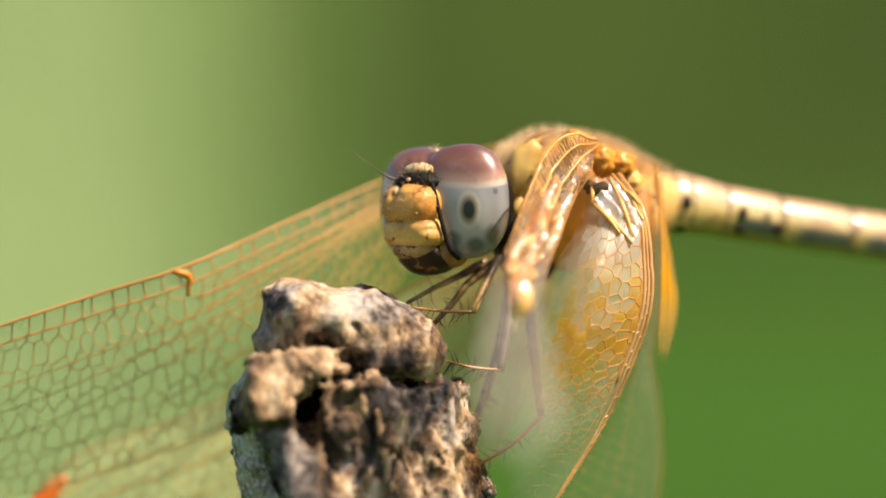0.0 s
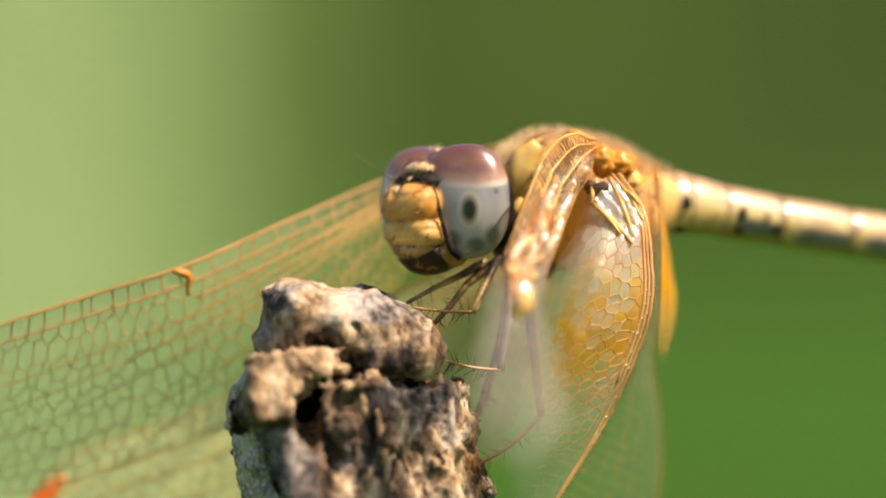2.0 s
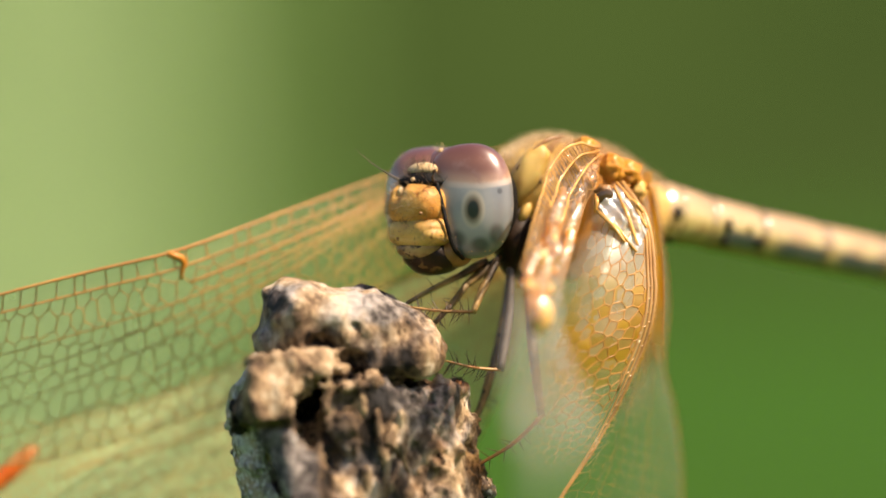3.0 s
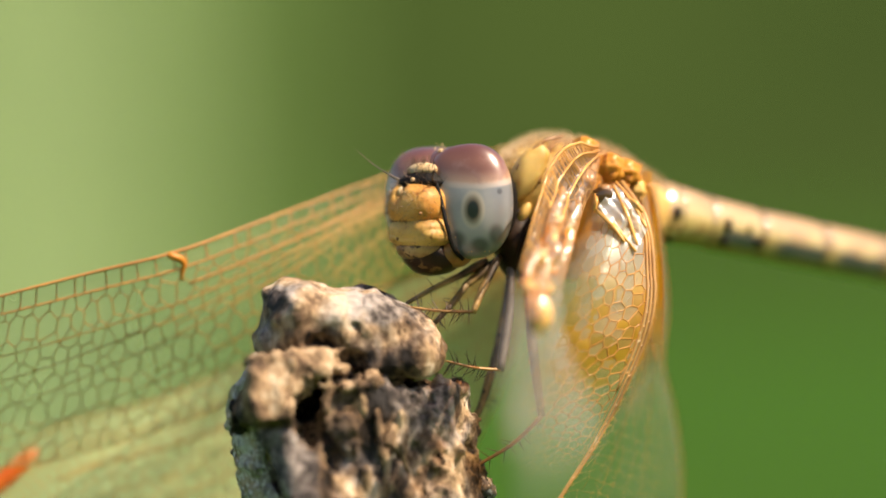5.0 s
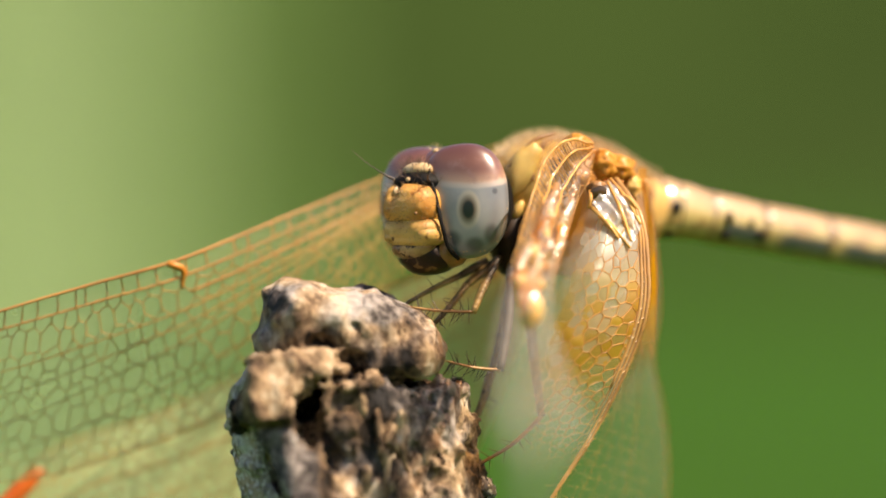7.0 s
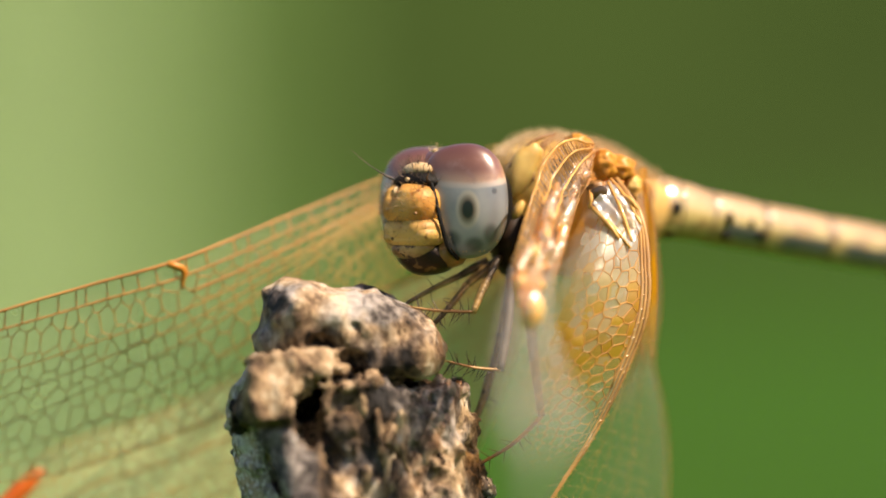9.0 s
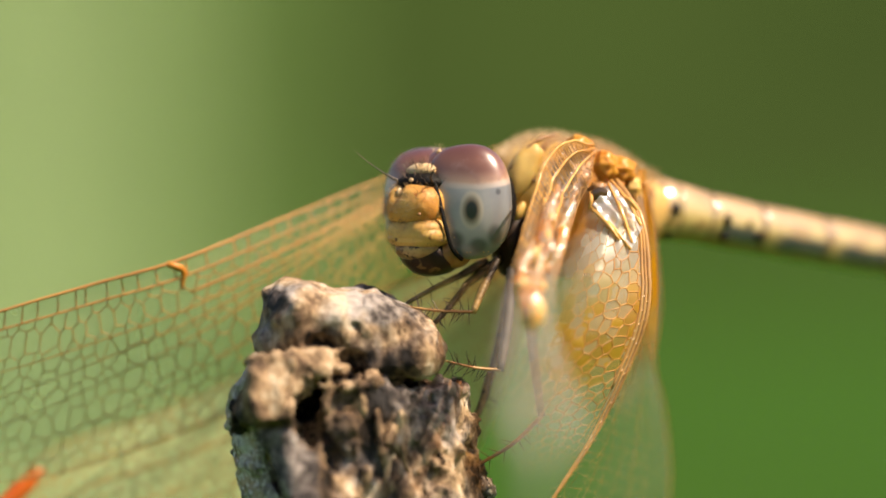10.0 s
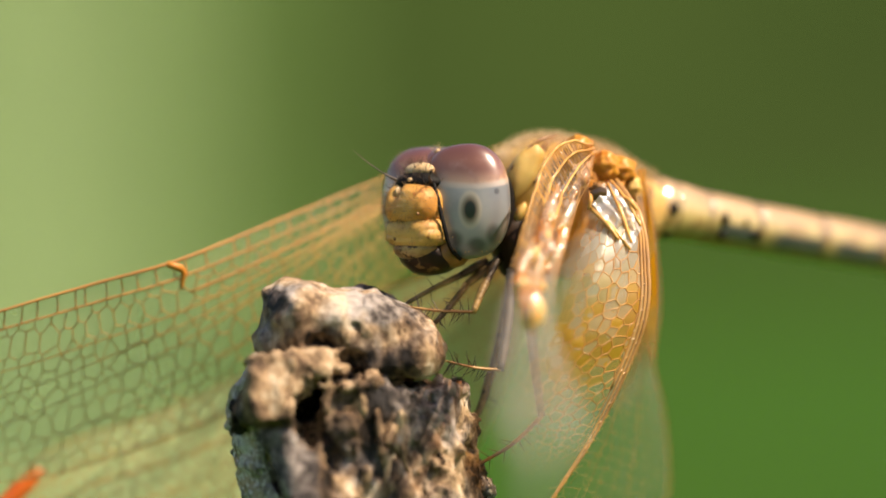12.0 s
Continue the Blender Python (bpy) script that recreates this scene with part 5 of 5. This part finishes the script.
near_fore = wing("forewing", [(5.97, 0.6, 4.12), (4.89, -1, 4.22), (3.98, -2.2, 3.32), (3.35, -4, 1.55), (2.75, -6.5, -0.41), (1.95, -9.5, -2.52), (1.58, -12.5, -4.98), (1.73, -15, -6.97), (2.87, -16.5, -8.38)],
                 [(6.06, 0.4, 3.7), (5.8, -0.8, 2.72), (5.24, -2, 1.56), (4.75, -4, 0.02), (4.32, -6.5, -1.7), (4.58, -9, -3.37), (5.36, -11.5, -5.22), (5.6, -14, -7.01), (4.11, -16, -8.32)],
                 SKIN_BAND, VEIN_GOLD, VEIN_BROWN, "milky forewing swept down and forward", FORE_ROOT, cell=(1.0, 0.8, 0.6), cols=46, camber=0.5, nodus=0, pleat=0.5, crumple=0.28, thick=0.8, costal=0.30, crosses=1.0, fade=0.05, front_end=0.52, net_end=0.45,
                 milk=lambda u, v: np.clip(np.minimum(v, 1 - v) * 5, 0, 1) * 0.52 * np.clip((1.0 - u) * 5, 0, 1) + 0.30 * np.exp(-((u - 0.42) / 0.14) ** 2) + 0.09,
                 amber=lambda u, v: np.clip((0.56 - u) * 5, 0, 1) * np.clip((u - 0.16) * 6, 0.12, 1) * (0.65 + 0.35 * v) * np.clip(0.3 + 1.4 * v + (0.5 - u) * 4, 0, 1))

for ridge, radii, ribs in (([(4.41, -3.5, 2.43), (4.09, -5.2, 0.89), (3.75, -6.8, -0.63), (3.29, -8.3, -1.69), (3.52, -9.8, -2.95)], [0.10, 0.30, 0.36, 0.30, 0.46, 0.50, 0.12], 34.0),
                           ([(5.11, -2.7, 2.22), (4.83, -4, 1.12), (4.47, -5.6, 0.02), (4.05, -6.8, -0.84)], [0.05, 0.20, 0.22, 0.16, 0.06], 40.0),
                           ([(3.56, -5.6, 0.46), (3.10, -7, -0.41), (2.74, -8, -1.26)], [0.05, 0.20, 0.26, 0.08], 18.0)):
    shape = tube(spline(ridge, 130), radii, 24, 0.8)
    along = np.repeat(np.linspace(0, 1, 130), 24)[:len(shape[0])]
    crease = 0.035 * np.sin(along * ribs + 2.0 * lattice_noise(shape[0], 0.8, 33)) + 0.16 * lattice_noise(shape[0], 0.8, 31) + 0.05 * lattice_noise(shape[0], 0.3, 32)
    fold = part("fold", (shape[0] + crease[:, None] * [1, -1, 0.4], shape[1]), FOLD_SKIN, near_fore, "glossy orange fold of the wing base")
    paint(fold, "amber", np.clip(0.55 + 0.9 * lattice_noise(shape[0], 0.7, 35), 0, 1))
    paint(fold, "milk", np.clip(0.9 + 0.8 * lattice_noise(shape[0], 0.5, 36), 0.2, 1.2))
# beads added where the sun glints on the wing skin
for c, e in (((3.48, -9.6, -2.49), (0.36, 0.3, 0.62)), ((3.02, -8.2, -1.37), (0.24, 0.2, 0.30)), ((3.53, -6.9, -0.19), (0.18, 0.16, 0.28)), ((3.98, -6, 0.45), (0.13, 0.12, 0.26)), ((4.15, -5.2, 1.22), (0.10, 0.10, 0.2)), ((3.78, -7.6, -1.44), (0.16, 0.16, 0.2))):
    part("glint_bead", ball(c, e, np.array(Euler((0, radians(14), 0)).to_matrix().transposed()), nu=16, nv=20, rough=0.2, scale=2.0), GLINT_BEAD, near_fore, "pale glossy bead added for a sun glint")


# legs
def leg(femur, tibia, tarsus, mats, widths, spines, label, seed):
    g = np.random.default_rng(seed)
    f, t, s = spline(femur, 14), spline(tibia, 16), spline(tarsus, 8)
    limb = part("leg", tube(f, [widths[0] * 0.8, widths[0], widths[0] * 0.75], 10), mats[0], dragonfly, label)
    part("tibia", tube(t, [widths[1], widths[1] * 0.8, widths[1] * 0.6], 8), mats[1], limb)
    part("foot", tube(s, [widths[1] * 0.6, widths[1] * 0.4, 0.03], 6), mats[1], limb)
    d = unit(t[-1] - t[0])
    a = unit(np.cross(d, [0, 1.0, 0]))
    i = g.integers(1, 15, spines)
    sgn = np.where(g.uniform(0, 1, spines) < 0.35, -1.0, 1.0)[:, None]
    way = unit(a * sgn + d * g.uniform(0.2, 0.7, (spines, 1)) + g.normal(0, 0.25, (spines, 3)))
    part("leg_fringe", bars(t[i], t[i] + way * g.uniform(0.4, 0.7, (spines, 1)), 0.028, 0.008), HAIR_DARK, limb, kind="stuff")
    k = g.integers(2, 13, 10)
    wf = unit(g.normal(0, 1, (10, 3)))
    part("leg_fringe", bars(f[k], f[k] + wf * (widths[0] + 0.28), 0.016, 0.005), HAIR_DARK, limb, kind="stuff")
    return limb


leg([(1.74, 1, -0.47), (0.69, 0.4, -1.05)], [(0.69, 0.4, -1.05), (-0.42, 0, -1.58), (-1.38, -0.2, -2.11)], [(-1.38, -0.2, -2.11), (-1.77, -0.4, -2.46)], (LEG, LEG), (0.18, 0.13), 8, "dark brown spiny leg gripping the stump", 1)
leg([(2.1, 0.8, -0.47), (0.93, 0.3, -1.42)], [(0.93, 0.3, -1.42), (0.24, -0.2, -2.31), (-0.49, -0.4, -3.08)], [(-0.49, -0.4, -3.08), (-0.86, -0.6, -3.43)], (LEG, LEG), (0.19, 0.15), 8, "dark brown spiny leg gripping the stump", 2)
leg([(2.23, 0.6, -0.31), (1.64, -0.6, -1.42), (1.19, -1.4, -2.47)], [(1.19, -1.4, -2.47), (-0.09, -1.5, -2.43), (-1.24, -1.5, -2.29)], [(-1.24, -1.5, -2.29), (-1.74, -1.5, -2.23)], (LEG, LEG_TAN), (0.17, 0.075), 26, "dark leg with a tan spiny shin resting on the stump", 3)
leg([(2.7, 0.8, -0.42), (2.58, 0, -2.64), (2.26, -0.9, -4.76)], [(2.26, -0.9, -4.76), (1.24, -1.2, -4.66), (0.18, -1.4, -4.41)], [(0.18, -1.4, -4.41), (-0.31, -1.5, -4.26)], (LEG_GREY, LEG_TAN), (0.22, 0.07), 30, "grey leg with a tan spiny shin resting on the stump", 4)
leg([(3.37, 0.8, -0.65), (3.51, 0, -3.53), (3.88, -0.4, -6.60)], [(3.88, -0.4, -6.60), (2.72, -0.8, -7.68), (1.25, -1.2, -8.55)], [(1.25, -1.2, -8.55), (0.8, -1.4, -8.80)], (LEG_GREY, SUTURE), (0.22, 0.10), 14, "grey leg bent under the wing", 5)
leg([(2.72, 2.2, -0.88), (2.33, 1.8, -3.34), (1.92, 1.4, -4.9)], [(1.92, 1.4, -4.9), (1.59, 1, -6.01), (1.11, 0.4, -7.1)], [(1.11, 0.4, -7.1), (0.69, 0, -7.64)], (LEG, LEG), (0.20, 0.2), 6, "dark leg braced against the stump", 6)


# ---- movement: seconds, shift right and up in mm, turns in degrees about the three axes ----
def glide(ob, rows):
    rest = ob.location.copy()
    walk(ob, [(t, pose(rest.x + dx * MM, rest.y, rest.z + dz * MM, rx, ry, rz)) for t, dx, dz, rx, ry, rz in rows])


def follow(rows, shift, turns, spread=(1.0, 1.0)):
    """Rows for a part that shifts with the body and turns on its own."""
    return [(t, dx * shift, dz * shift, rx, ry, rz) for (t, dx, dz, *_), (rx, ry, rz) in zip(rows, turns)]


def motions():
    glide(head, [(0.0, -0.11, 0.02, 0, 0, 0), (2.0, -0.11, 0.02, 0, 0, 0), (2.1, -0.46, -0.26, 0.4, 23.8, 20.6), (2.2, -0.33, -0.39, 3.1, 41.4, 23.2), (2.3, 0.06, 0.03, 0, 0, 0),
                 (3.2, 0.06, 0.03, 0, 0, 0), (4.6, 0.06, 0.03, 0, 0, 0), (4.8, -0.17, -0.28, -2.4, 15.6, 9.4), (4.9, -0.04, -0.12, -1.0, 6.0, 4.0), (5.0, 0.05, 0.02, 0, 0, 0),
                 (6.467, 0.05, 0.02, 0, 0, 0), (6.533, -0.52, 0.28, -10, -12, -13), (6.6, -0.61, 0.34, -12, -14, -16), (6.7, -0.34, 0.12, -5, -5, -7), (6.8, -0.13, 0.03, 0, 0, 0),
                 (7.2, -0.13, 0.03, 0, 0, 0), (8.8, -0.15, 0.03, 0, 0, 0), (9.7, -0.15, 0.03, 0, 0, 0), (10.0, 0, 0, 0, 0, 0), (11.1, 0, 0, 0, 0, 0),
                 (11.2, -0.52, -0.02, -12, -18, -6), (11.3, -0.22, 0.05, -3.9, -7.3, -3.5), (11.4, -0.12, 0.0, 0, 0, 0), (11.5, -0.11, 0, 0, 0, 0), (12.0, -0.06, 0.02, 0, 0, 0)])
    body = [(0.0, 0.09, 0.22, 0, -0.8, -7), (2.0, 0.09, 0.22, 0, -0.8, -7), (2.1, 0.20, 0.06, 0, 1.5, -2), (2.2, 0.30, 0.0, 0, 4.2, 2), (2.3, 0.24, -0.09, 0, 1.4, 1.6), (2.5, 0.22, -0.09, 0, 1.1, 1.6),
            (3.2, 0.22, -0.09, 0, 1.1, 1.6), (4.8, 0.20, -0.08, 0, 1.1, 1.6), (6.467, 0.22, -0.11, 0, 1.1, 1.6), (6.533, -0.32, 0.16, 0, 1.0, -5.8), (6.6, -0.40, 0.20, 0, 1.0, -7), (6.7, -0.15, 0.14, 0, 0.6, -4),
            (6.8, -0.02, 0.06, 0, 0, -1), (7.2, -0.02, 0.06, 0, 0, -1), (9.7, 0, 0.04, 0, 0, -1), (10.0, 0, 0, 0, 0, 0), (11.1, 0, 0, 0, 0, 0), (11.2, 0.0, 0.02, 0, 0, 0), (11.5, -0.07, 0.07, 0, 0.8, 0), (12.0, -0.02, 0, 0, -0.6, 1.5)]
    glide(thorax, body)
    glide(abdomen, body)
    fore = [-2.1, -2.1, 3.0, 8.2, 2.1, 1.7, 1.7, 1.5, 1.5, -3.4, -4.3, -1.9, -0.4, -0.4, -0.4, -0.3, -0.3, -0.3, -0.6, -0.3]
    glide(far_fore, follow(body, 0.7, [(0, a, 0) for a in fore]))
    glide(far_hind, [(t, dx + (0.7 if t <= 2.0 else 0.0), dz, rx, a * (0.8 if t <= 2.0 else 1.3), rz) for (t, dx, dz, rx, a, rz) in follow(body, 0.7, [(0, a, 0) for a in fore])])
    band = [5.0, 5.0, -3.0, -10.0, -1.0, -0.6, -0.6, -0.6, -0.6, 8.5, 10.0, 4.0, 0.5, 0.5, 0.3, 0, 0, 0.4, 0.4, 0]
    glide(near_fore, follow(body, 1.0, [(0, a, 0) for a in band]))
    hind = [-1.4, -1.4, -1.4, -2.0, -0.4, 0, 0, 0, 0, -2.2, -2.6, -1.2, 0, 0, 0, 0, 0, 0, 0, 0]
    glide(near_hind, follow(body, 1.0, [(0, a, -min(max(b, 0), 5.0) * 0.5) for a, b in zip(hind, band)]))
    rear_turn = [7.0, 7.0, 4.0, 0.0, 0.2, 0.2, 0.2, 0.2, 0.2, 5.2, 6.0, 4.0, 2.0, 2.0, 2.0, 1.5, 1.5, 1.5, 1.6, 1.6]
    glide(rear, follow(body, 0.0, [(0, a, 0) for a in rear_turn]))
    fold_in = [0.0, 0.0, 40.0, 78.0, 76.0, 76.0, 76.0, 76.0, 76.0, 8.0, 0.0, 30.0, 50.0, 50.0, 50.0, 60.0, 60.0, 60.0, 58.0, 66.0]
    glide(lobe, follow(body, 0.0, [(0, 0, a) for a in fold_in]))
    for bush in (shrub, dark_shrub):
        walk(bush, [(t, pose(dx, 0, 0)) for t, dx in ((0.0, 0.015), (1.0, 0.0), (3.2, -0.015), (4.8, -0.04), (9.0, -0.045), (12.0, -0.045))])


motions()
